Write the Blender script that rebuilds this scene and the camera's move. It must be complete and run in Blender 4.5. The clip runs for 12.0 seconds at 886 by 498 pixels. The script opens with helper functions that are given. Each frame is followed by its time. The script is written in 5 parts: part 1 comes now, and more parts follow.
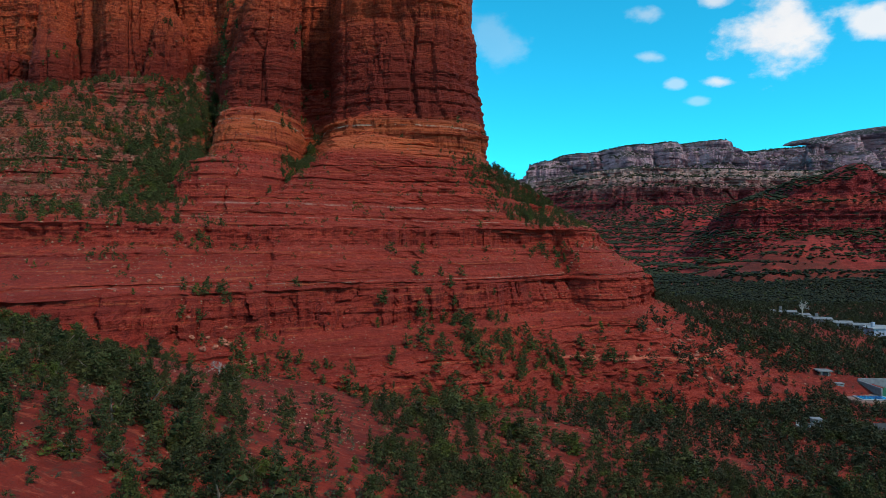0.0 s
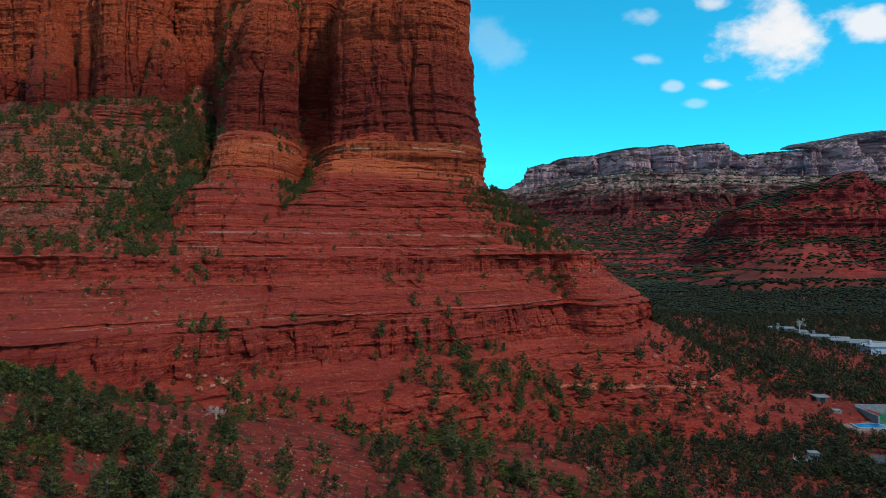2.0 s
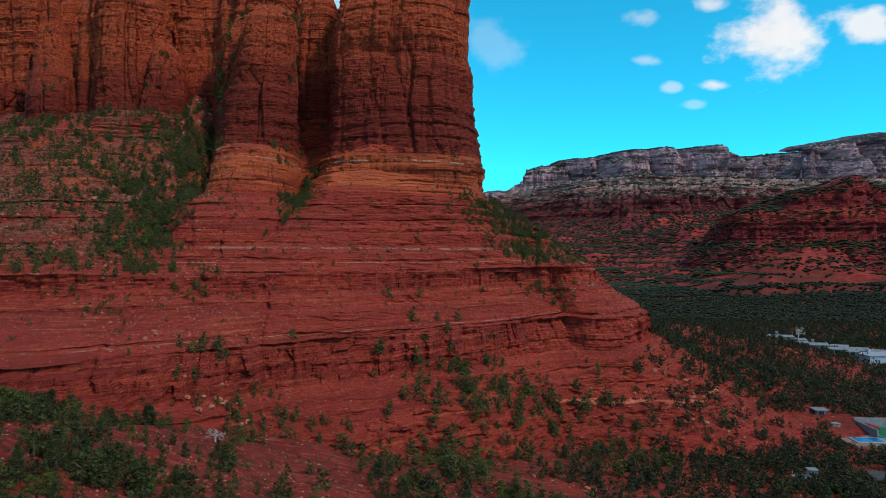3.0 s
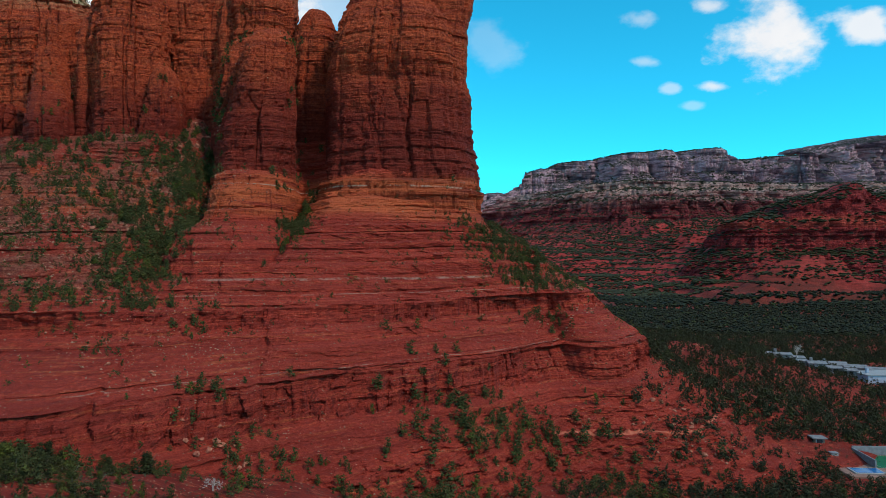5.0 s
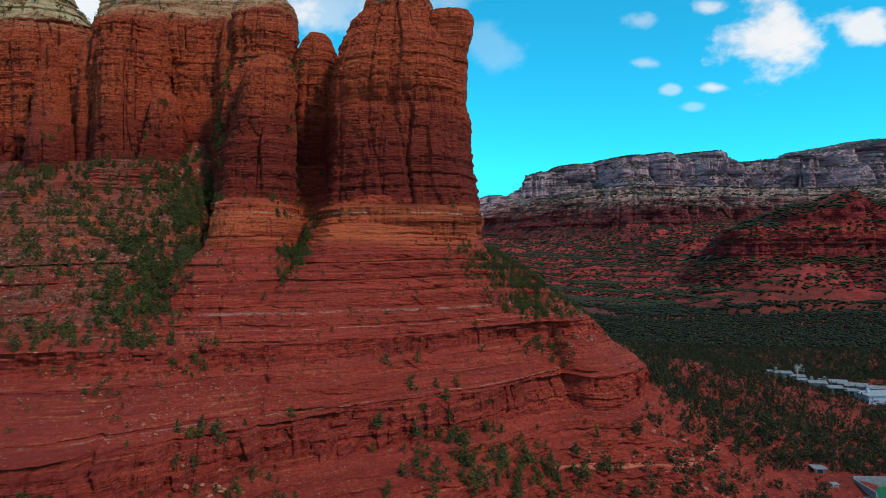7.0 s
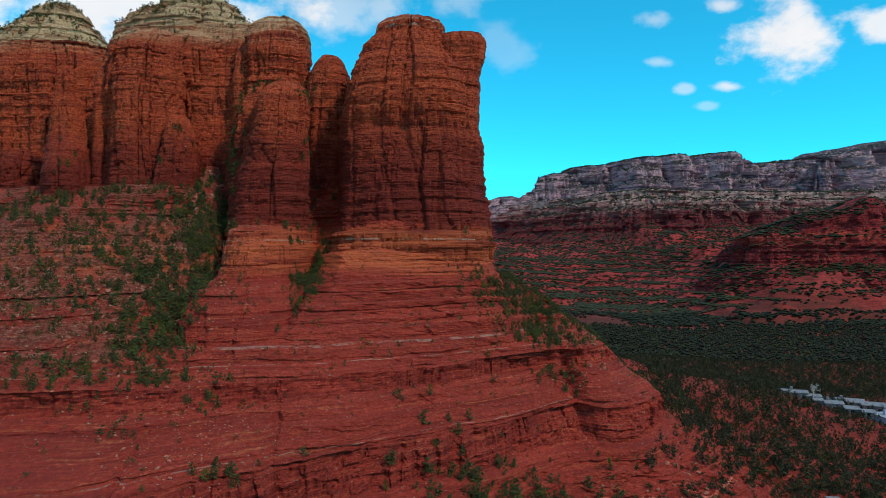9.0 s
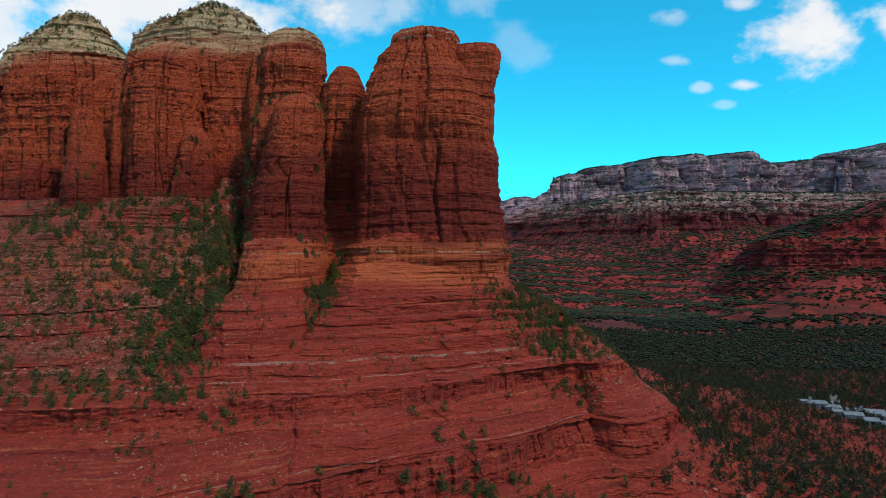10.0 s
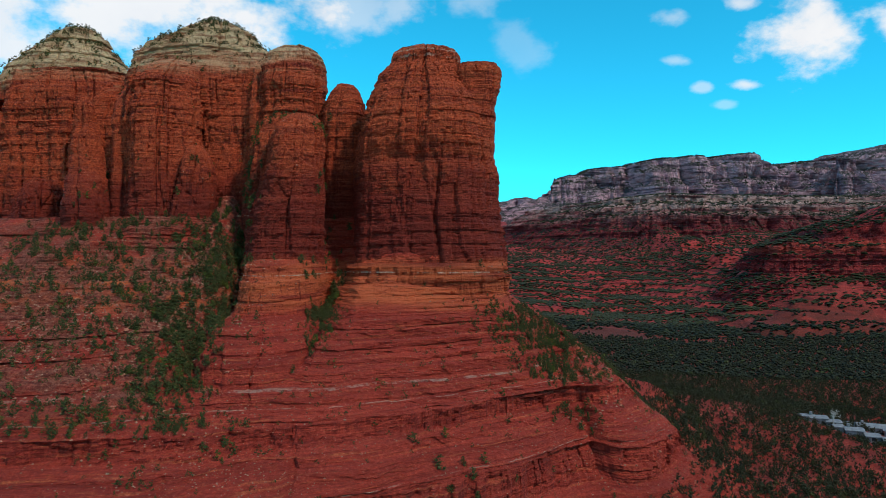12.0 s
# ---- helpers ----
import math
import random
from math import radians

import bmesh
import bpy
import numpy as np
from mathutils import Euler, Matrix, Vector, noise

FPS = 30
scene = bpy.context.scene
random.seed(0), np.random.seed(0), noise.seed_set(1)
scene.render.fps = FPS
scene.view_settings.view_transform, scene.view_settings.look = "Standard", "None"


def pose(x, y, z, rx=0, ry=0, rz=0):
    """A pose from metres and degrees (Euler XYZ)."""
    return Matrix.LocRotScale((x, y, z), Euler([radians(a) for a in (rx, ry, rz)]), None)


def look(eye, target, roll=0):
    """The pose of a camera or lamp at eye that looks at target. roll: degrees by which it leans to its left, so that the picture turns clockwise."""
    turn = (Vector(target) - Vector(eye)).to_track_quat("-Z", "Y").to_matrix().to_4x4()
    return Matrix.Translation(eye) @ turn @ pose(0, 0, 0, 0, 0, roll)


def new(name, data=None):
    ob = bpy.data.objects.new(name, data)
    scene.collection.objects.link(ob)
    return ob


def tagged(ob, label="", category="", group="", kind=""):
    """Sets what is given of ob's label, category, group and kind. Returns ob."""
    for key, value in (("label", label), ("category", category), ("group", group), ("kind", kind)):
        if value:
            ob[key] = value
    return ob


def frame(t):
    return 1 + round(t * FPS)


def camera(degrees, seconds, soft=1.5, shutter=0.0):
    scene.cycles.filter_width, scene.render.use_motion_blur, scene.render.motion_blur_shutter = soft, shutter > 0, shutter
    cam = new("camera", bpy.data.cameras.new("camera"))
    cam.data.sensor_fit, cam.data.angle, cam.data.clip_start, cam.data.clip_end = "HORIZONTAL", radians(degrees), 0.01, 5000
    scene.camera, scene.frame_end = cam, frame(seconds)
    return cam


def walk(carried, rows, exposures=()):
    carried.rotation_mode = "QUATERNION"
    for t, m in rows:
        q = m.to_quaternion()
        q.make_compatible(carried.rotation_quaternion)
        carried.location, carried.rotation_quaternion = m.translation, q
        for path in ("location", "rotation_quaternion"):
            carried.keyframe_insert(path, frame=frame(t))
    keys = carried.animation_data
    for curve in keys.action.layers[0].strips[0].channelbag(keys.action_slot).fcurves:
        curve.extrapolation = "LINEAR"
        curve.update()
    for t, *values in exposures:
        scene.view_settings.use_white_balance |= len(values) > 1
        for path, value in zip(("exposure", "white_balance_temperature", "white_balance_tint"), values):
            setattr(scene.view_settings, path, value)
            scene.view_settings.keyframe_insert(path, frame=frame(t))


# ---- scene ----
cam = camera(65.7, 12.0, soft=0.9)
METRES, EYE, TILT, LEAN, TURN = 40.0, 60.0, 0.0, 0.0, 0.0
ROWS = [
    (0.0, 0.0, 0.0, 0.0, 0.0, 0.0, 0.0),
    (0.5, 0.0005, -0.0004, 0.0407, -0.06, 0.06, -0.01),
    (1.0, 0.0014, -0.0001, 0.0787, -0.1, 0.1, -0.01),
    (1.5, 0.0019, 0.0001, 0.1142, -0.14, 0.14, 0.0),
    (2.0, 0.0019, -0.0001, 0.1491, -0.18, 0.17, -0.0),
    (2.5, 0.0022, -0.0008, 0.1849, -0.22, 0.21, 0.01),
    (3.0, 0.0025, -0.0018, 0.2265, -0.25, 0.26, 0.04),
    (5.0, 0.0061, -0.0027, 0.3955, -0.34, 0.36, 0.06),
    (5.5, 0.006, -0.0029, 0.44, -0.36, 0.39, 0.07),
    (6.0, 0.0066, -0.0042, 0.4858, -0.38, 0.43, 0.07),
    (6.5, 0.0065, -0.0044, 0.5304, -0.36, 0.45, 0.08),
    (7.0, 0.007, -0.0047, 0.5763, -0.31, 0.46, 0.09),
    (9.0, 0.0066, -0.0042, 0.7602, 0.72, 0.48, 0.1),
    (9.5, 0.0076, -0.0041, 0.8072, 1.36, 0.47, 0.09),
    (10.0, 0.0086, -0.0034, 0.8518, 1.96, 0.47, 0.08),
    (10.5, 0.0096, -0.0035, 0.8944, 2.12, 0.48, 0.07),
    (11.0, 0.0105, -0.0037, 0.93, 2.09, 0.47, 0.07),
    (11.5, 0.0108, -0.0032, 0.965, 2.06, 0.45, 0.07),
    (12.0, 0.0108, -0.0031, 0.9998, 2.02, 0.47, 0.08),
]
walk(cam, [(t, pose(0, 0, EYE, TILT, LEAN, TURN) @ pose(METRES * x, METRES * y, METRES * z, 90 + pitch, roll, yaw)) for t, x, y, z, yaw, pitch, roll in ROWS])

# ---- light ----
SUN_FROM = Vector((0.52, -0.43, 0.74)).normalized()
elev = math.asin(SUN_FROM.z)
azim = math.atan2(SUN_FROM.x, SUN_FROM.y)
sun = new("sun", bpy.data.lights.new("sun", "SUN"))
sun.data.energy, sun.data.angle, sun.data.color = 2.25, radians(5), (1.0, 0.83, 0.66)
sun.matrix_world = look(SUN_FROM * 500, (0, 0, 0))
scene.view_settings.exposure = 0.0


class Nodes:
    """Short hand for a node tree."""

    def __init__(self, tree):
        self.t = tree
        tree.nodes.clear()

    def add(self, kind, ins=None, **props):
        n = self.t.nodes.new(kind)
        for k, v in props.items():
            setattr(n, k, v)
        for k, v in (ins or {}).items():
            if isinstance(v, bpy.types.NodeSocket):
                self.t.links.new(v, n.inputs[k])
            else:
                n.inputs[k].default_value = v
        return n

    def math(self, op, a, b=0.0, clamp=False):
        return self.add("ShaderNodeMath", {0: a, 1: b}, operation=op, use_clamp=clamp).outputs[0]

    def mix(self, f, a, b, how="MIX"):
        n = self.add("ShaderNodeMix", {0: f}, data_type="RGBA", blend_type=how)
        for i, v in ((6, a), (7, b)):
            if isinstance(v, bpy.types.NodeSocket):
                self.t.links.new(v, n.inputs[i])
            else:
                n.inputs[i].default_value = (*v, 1.0)
        return n.outputs[2]

    def noise(self, vec, scale, detail=4.0, rough=0.55):
        return self.add("ShaderNodeTexNoise", {"Vector": vec, "Scale": scale, "Detail": detail, "Roughness": rough}).outputs["Fac"]

    def ramp(self, fac, lo, hi):
        return self.add("ShaderNodeMapRange", {0: fac, 1: lo, 2: hi, 3: 0.0, 4: 1.0}, interpolation_type="SMOOTHSTEP").outputs[0]

    def stretch(self, vec, s):
        return self.add("ShaderNodeMapping", {"Vector": vec, "Scale": s}).outputs[0]


# the sky: clear blue with a few bright clouds, each a soft clump about one direction
world = bpy.data.worlds.new("sky")
scene.world = world
world.use_nodes = True
W = Nodes(world.node_tree)
sky = W.add("ShaderNodeTexSky", sky_type="NISHITA", sun_disc=False, sun_elevation=elev, sun_rotation=azim, altitude=1400.0, air_density=1.0, dust_density=0.3, ozone_density=3.0)
ways = W.add("ShaderNodeTexCoord").outputs["Generated"]
blue = W.mix(1.0, sky.outputs[0], (0.20, 2.45, 2.45), "MULTIPLY")
CLOUDS = (
    (0.495, 0.318, 0.068, 0.056, 1.0), (0.628, 0.335, 0.042, 0.028, 0.9), (0.39, 0.362, 0.034, 0.012, 0.75), (0.30, 0.343, 0.034, 0.014, 0.4),
    (0.401, 0.244, 0.022, 0.008, 0.8), (0.339, 0.241, 0.015, 0.007, 0.45), (0.30, 0.279, 0.022, 0.008, 0.4), (0.371, 0.216, 0.016, 0.007, 0.3),
    (0.075, 0.312, 0.040, 0.034, 0.2), (-0.145, 0.36, 0.08, 0.045, 0.5), (0.02, 0.37, 0.05, 0.02, 0.3), (-0.47, 0.375, 0.28, 0.085, 0.95), (-0.78, 0.35, 0.26, 0.11, 0.9),
)
sep = W.add("ShaderNodeSeparateXYZ", {0: ways})
ahead = W.math("MAXIMUM", sep.outputs[1], 0.02)
ux, uz = W.math("DIVIDE", sep.outputs[0], ahead), W.math("DIVIDE", sep.outputs[2], ahead)
rough_edge = W.math("SUBTRACT", W.noise(W.stretch(ways, (1.0, 1.0, 1.5)), 15.0, 7.0, 0.58), 0.5)
cover = None
for cx, cz, rx, rz, dense in CLOUDS:
    dx = W.math("DIVIDE", W.math("SUBTRACT", ux, cx), rx)
    dz = W.math("DIVIDE", W.math("SUBTRACT", uz, cz), rz)
    far = W.math("SQRT", W.math("ADD", W.math("MULTIPLY", dx, dx), W.math("MULTIPLY", dz, dz)))
    lump = W.math("MULTIPLY", W.ramp(W.math("ADD", far, W.math("MULTIPLY", rough_edge, 3.4)), 1.25, 0.25), dense)
    cover = lump if cover is None else W.math("MAXIMUM", cover, lump)
# towards the back and overhead the broken cloud goes on
over = W.math("MULTIPLY", W.ramp(W.noise(ways, 2.5, 6.0, 0.6), 0.47, 0.62), W.ramp(sep.outputs[1], 0.25, -0.1))
cover = W.math("MAXIMUM", cover, over)
cloud_grey = W.ramp(W.noise(ways, 7.0, 4.0, 0.5), 0.2, 0.6)
cloud = W.mix(cloud_grey, (7.6, 8.4, 9.6), (10.5, 10.6, 10.8))
tint = W.mix(cover, blue, cloud)
bg = W.add("ShaderNodeBackground", {"Color": tint, "Strength": 0.088})
W.add("ShaderNodeOutputWorld", {0: bg.outputs[0]})


# ---- materials ----
def material(name):
    m = bpy.data.materials.new(name)
    m.use_nodes = True
    return m, Nodes(m.node_tree)


def finish(n, colour, rough=0.9, height=None, strength=0.5, dist=0.3, spec=0.2, **more):
    ins = {"Base Color": colour, "Roughness": rough, "Specular IOR Level": spec}
    if height is not None:
        ins["Normal"] = n.add("ShaderNodeBump", {"Height": height, "Strength": strength, "Distance": dist}).outputs[0]
    ins.update(more)
    b = n.add("ShaderNodeBsdfPrincipled", ins)
    n.add("ShaderNodeOutputMaterial", {0: b.outputs[0]})
    return b


def rock_material(name, base, pale, dark, orange, cream_from, cream_to, lines, band=(84.0, 98.0), far=1.0, varnish=(), parting_shade=0.7, lower=0.0, cap=((0.30, 0.13, 0.065), (0.68, 0.47, 0.27)), woods=0.0, busy=1.0, scree=False):
    """Bedded sandstone: colour by bed, thin pale beds at given heights, dark varnish streaks, cream caprock above."""
    m, n = material(name)
    pos = n.add("ShaderNodeTexCoord").outputs["Object"]
    z = n.add("ShaderNodeSeparateXYZ", {0: pos}).outputs[2]
    wob = n.math("MULTIPLY", n.math("SUBTRACT", n.noise(pos, 0.035 / far, 3.0), 0.5), 5.0 * far)
    zw = n.math("ADD", z, wob)
    beds = n.noise(n.stretch(pos, (0.03 / far, 0.03 / far, 0.5 / far)), 1.0, 8.0, 0.72)
    fine = n.noise(n.stretch(pos, (0.42 / far, 0.42 / far, 1.7 / far)), 1.0, 8.0, 0.75)
    blot = n.noise(pos, 0.11 / far, 6.0, 0.6)
    grain = n.noise(pos, 1.1 / far, 8.0, 0.75)
    c = n.mix(n.ramp(beds, 0.36, 0.64), dark, base)
    c = n.mix(n.math("MULTIPLY", n.ramp(fine, 0.52, 0.72), 0.55), c, orange)
    # thin laminae of lighter and darker sand
    lam = n.noise(n.stretch(n.add("ShaderNodeCombineXYZ", {0: n.add("ShaderNodeSeparateXYZ", {0: pos}).outputs[0], 1: n.add("ShaderNodeSeparateXYZ", {0: pos}).outputs[1], 2: n.math("ADD", z, n.math("MULTIPLY", wob, 0.12))}).outputs[0], (0.045 / far, 0.045 / far, 2.3 / far)), 1.0, 5.0, 0.7)
    c = n.mix(n.math("MULTIPLY", n.ramp(lam, 0.55, 0.68), 0.62 * busy), c, (orange[0] * 1.12, orange[1] * 1.35, orange[2] * 1.4))
    c = n.mix(n.math("MULTIPLY", n.ramp(lam, 0.46, 0.34), 0.68 * busy), c, (dark[0] * 0.6, dark[1] * 0.6, dark[2] * 0.65))
    c = n.mix(n.math("MULTIPLY", n.ramp(blot, 0.5, 0.75), 0.5), c, dark)
    upper = n.ramp(n.math("ADD", zw, n.math("MULTIPLY", n.math("SUBTRACT", blot, 0.5), 30.0)), 112.0 if far == 1.0 else 900.0, 138.0 if far == 1.0 else 910.0)
    c = n.mix(n.math("MULTIPLY", upper, n.ramp(n.math("ADD", beds, n.math("MULTIPLY", grain, 0.4)), 0.45, 0.76)), c, (base[0] * 1.6, base[1] * 2.15, base[2] * 1.45))
    speck = n.ramp(grain, 0.42, 0.6)
    c = n.mix(n.math("MULTIPLY", n.math("SUBTRACT", 1.0, speck), 0.46 if far == 1.0 else 0.75), c, (dark[0] * 0.6, dark[1] * 0.6, dark[2] * 0.6))
    inband = n.math("MULTIPLY", n.ramp(zw, band[0], band[0] + 4), n.ramp(zw, band[1] + 2, band[1] - 2))
    c = n.mix(n.math("MULTIPLY", inband, n.ramp(beds, 0.3, 0.6)), c, orange)
    # thin shadow lines of the bedding cracks, painted as dark partings between beds
    part_ = n.math("ABSOLUTE", n.math("SUBTRACT", n.noise(n.stretch(pos, (0.025 / far, 0.025 / far, 0.95 / far)), 1.0, 3.0, 0.6), 0.5))
    c = n.mix(n.math("MULTIPLY", n.ramp(part_, 0.03, 0.008), parting_shade), c, (dark[0] * 0.4, dark[1] * 0.4, dark[2] * 0.45))
    if lower:
        low = n.math("MULTIPLY", n.ramp(n.math("ADD", zw, n.math("MULTIPLY", n.math("SUBTRACT", blot, 0.5), 12.0)), lower + 16.0, lower - 12.0), n.ramp(z, 97.0, 99.5))
        c = n.mix(n.math("MULTIPLY", low, 0.44), c, (dark[0] * 0.72, dark[1] * 0.72, dark[2] * 0.85))
    # desert varnish: dark upright streaks
    streak = n.noise(n.stretch(pos, (0.8 / far, 0.8 / far, 0.035 / far)), 1.0, 4.0, 0.6)
    where = n.ramp(n.noise(pos, 0.03 / far, 2.0), 0.42, 0.6)
    steep = n.ramp(n.math("ABSOLUTE", n.add("ShaderNodeSeparateXYZ", {0: n.add("ShaderNodeNewGeometry").outputs["Normal"]}).outputs[2]), 0.55, 0.3)
    c = n.mix(n.math("MULTIPLY", n.math("MULTIPLY", n.ramp(streak, 0.52, 0.68), where), n.math("MULTIPLY", steep, 0.7 if far == 1.0 else 0.3)), c, (dark[0] * 0.35, dark[1] * 0.4, dark[2] * 0.5))
    # cliff bands: varnish, plus painted shade of the overhang above them
    for lo, hi in varnish:
        here = n.math("MULTIPLY", n.ramp(z, lo - 0.6, lo + 0.6), n.ramp(z, hi + 0.6, hi - 0.6))
        c = n.mix(n.math("MULTIPLY", n.math("MULTIPLY", n.math("MULTIPLY", here, steep), n.ramp(streak, 0.4, 0.6)), 0.7), c, (dark[0] * 0.5, dark[1] * 0.5, dark[2] * 0.55))
    # grit and rubble lying on the flatter ledges
    grit = n.math("MULTIPLY", n.ramp(grain, 0.6, 0.72), n.math("SUBTRACT", 1.0, steep))
    c = n.mix(n.math("MULTIPLY", grit, 0.5), c, pale)
    for height, thick in lines:
        wav = n.math("ADD", z, n.math("MULTIPLY", n.math("SUBTRACT", n.noise(pos, 0.02 / far, 2.0), 0.5), 0.9))
        near = n.ramp(n.math("ABSOLUTE", n.math("SUBTRACT", wav, height)), thick, thick * 0.35)
        c = n.mix(n.math("MULTIPLY", n.math("MULTIPLY", near, n.math("ADD", 0.5, n.math("MULTIPLY", steep, 0.5))), n.ramp(n.noise(pos, 0.16, 5.0, 0.8), 0.44, 0.56)), c, pale)
    if scree:
        x = n.add("ShaderNodeSeparateXYZ", {0: pos}).outputs[0]
        rough_x = n.math("ADD", x, n.math("MULTIPLY", n.math("SUBTRACT", blot, 0.5), 26.0))
        bench = n.math("MULTIPLY", n.ramp(rough_x, -60.0, -70.0), n.ramp(zw, 64.0, 72.0))
        loose = n.mix(n.ramp(grain, 0.40, 0.62), (0.20, 0.040, 0.027), (0.42, 0.125, 0.078))
        c = n.mix(n.math("MULTIPLY", bench, n.ramp(blot, 0.36, 0.56)), c, loose)
    cream = n.ramp(n.math("ADD", zw, n.math("MULTIPLY", n.math("SUBTRACT", beds, 0.5), 22.0 * far)), cream_from, cream_to)
    capc = n.mix(n.ramp(n.math("ADD", n.math("MULTIPLY", beds, 0.7), n.math("MULTIPLY", blot, 0.3)), 0.41, 0.55), *cap)
    c = n.mix(cream, c, capc)
    if woods:
        flat = n.ramp(n.add("ShaderNodeSeparateXYZ", {0: n.add("ShaderNodeNewGeometry").outputs["Normal"]}).outputs[2], 0.35, 0.8)
        tufts = n.ramp(n.noise(pos, 0.12, 4.0, 0.7), 0.6 - 0.2 * woods, 0.68 - 0.2 * woods)
        c = n.mix(n.math("MULTIPLY", tufts, n.math("ADD", n.math("MULTIPLY", flat, 0.8), 0.15)), c, (0.028, 0.036, 0.024))
    height = n.math("ADD", n.math("ADD", n.math("MULTIPLY", fine, 0.7), n.math("MULTIPLY", grain, 0.7)), n.math("MULTIPLY", lam, 0.8))
    finish(n, c, 0.92, height, 1.0, (1.3 + 0.7 * busy) * far)
    return m


RED, DARKRED, ORANGE, PALE = (0.40, 0.052, 0.027), (0.23, 0.027, 0.017), (0.54, 0.112, 0.041), (0.62, 0.40, 0.30)
LINES = ((53.6, 0.1), (66.8, 0.1), (70.0, 0.34), (94.5, 0.2))
base_mat = rock_material("red_slickrock", (0.64, 0.076, 0.045), (0.66, 0.44, 0.34), (0.42, 0.046, 0.030), (0.74, 0.155, 0.058), 300, 310, LINES, (84.0, 98.0), 1.0, ((45.0, 52.3), (60.3, 65.0)), 0.25, scree=True)
rock_mat = rock_material("red_sandstone", RED, PALE, DARKRED, ORANGE, 159, 174, LINES, lower=120.0, parting_shade=0.3, busy=0.45)
pot_mat = rock_material("red_sandstone_spire", RED, PALE, DARKRED, ORANGE, 164, 178, ((94.8, 0.3), (163.2, 0.6), (165.3, 0.4)), lower=120.0, parting_shade=0.3, busy=0.45)
west_mat = rock_material("red_sandstone_west", RED, PALE, DARKRED, ORANGE, 166, 184, (), lower=112.0, parting_shade=0.3, busy=0.45)
# purple in the canyon rock's colours stands in for haze
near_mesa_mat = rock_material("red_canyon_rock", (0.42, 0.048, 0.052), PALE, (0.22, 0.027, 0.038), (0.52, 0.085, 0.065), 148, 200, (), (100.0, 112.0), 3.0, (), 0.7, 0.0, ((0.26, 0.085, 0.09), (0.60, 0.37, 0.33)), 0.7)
ridge_mat = rock_material("red_ridge_rock", (0.52, 0.050, 0.048), PALE, (0.30, 0.030, 0.036), (0.60, 0.085, 0.06), 400, 410, (), (100.0, 112.0), 2.5, (), 0.6, 0.0, woods=0.35)
# haze over the far rim is painted into its lavender rock colours
far_mesa_mat = rock_material("pale_rim_rock", (0.46, 0.09, 0.12), PALE, (0.24, 0.055, 0.085), (0.55, 0.16, 0.15), 190, 290, (), (150.0, 170.0), 7.0, (), 0.7, 0.0, ((0.13, 0.075, 0.115), (0.74, 0.45, 0.52)), 1.0)


def soil_material():
    m, n = material("red_soil")
    pos = n.add("ShaderNodeTexCoord").outputs["Object"]
    big = n.noise(pos, 0.03, 5.0, 0.6)
    mid = n.noise(pos, 0.35, 6.0, 0.65)
    grain = n.noise(pos, 3.0, 5.0, 0.7)
    c = n.mix(n.ramp(big, 0.35, 0.65), (0.18, 0.018, 0.012), (0.28, 0.032, 0.019))
    c = n.mix(n.math("MULTIPLY", n.ramp(mid, 0.46, 0.62), 0.75), c, (0.115, 0.019, 0.014))
    streaks = n.noise(n.stretch(pos, (0.35, 1.3, 1.0)), 0.8, 6.0, 0.75)
    c = n.mix(n.math("MULTIPLY", n.ramp(streaks, 0.52, 0.62), 0.75), c, (0.40, 0.075, 0.042))
    c = n.mix(n.math("MULTIPLY", n.ramp(grain, 0.63, 0.74), 0.4), c, (0.4, 0.18, 0.12))
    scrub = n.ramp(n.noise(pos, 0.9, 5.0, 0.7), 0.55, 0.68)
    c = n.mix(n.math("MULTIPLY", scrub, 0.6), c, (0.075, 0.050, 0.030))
    # dark maroon shale on far terraces; its tone also paints haze and cloud shade
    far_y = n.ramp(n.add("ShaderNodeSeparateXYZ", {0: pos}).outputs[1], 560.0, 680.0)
    hazed_shale = n.mix(n.ramp(n.noise(n.stretch(pos, (0.3, 0.6, 3.0)), 0.12, 5.0, 0.65), 0.38, 0.6), (0.14, 0.018, 0.018), (0.36, 0.042, 0.036))
    c = n.mix(far_y, c, hazed_shale)
    # needle litter and painted cloud shade darken the floor of the valley woods
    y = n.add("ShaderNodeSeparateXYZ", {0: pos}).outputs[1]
    litter_shade = n.math("MULTIPLY", n.math("MULTIPLY", n.ramp(y, 300.0, 460.0), n.ramp(y, 720.0, 600.0)), n.ramp(n.noise(n.stretch(pos, (0.6, 1.0, 1.0)), 0.02, 5.0, 0.65), 0.36, 0.54))
    c = n.mix(n.math("MULTIPLY", litter_shade, 0.8), c, (0.075, 0.022, 0.015))
    finish(n, c, 0.95, n.math("ADD", mid, n.math("MULTIPLY", grain, 0.4)), 1.0, 0.8)
    return m


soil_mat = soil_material()


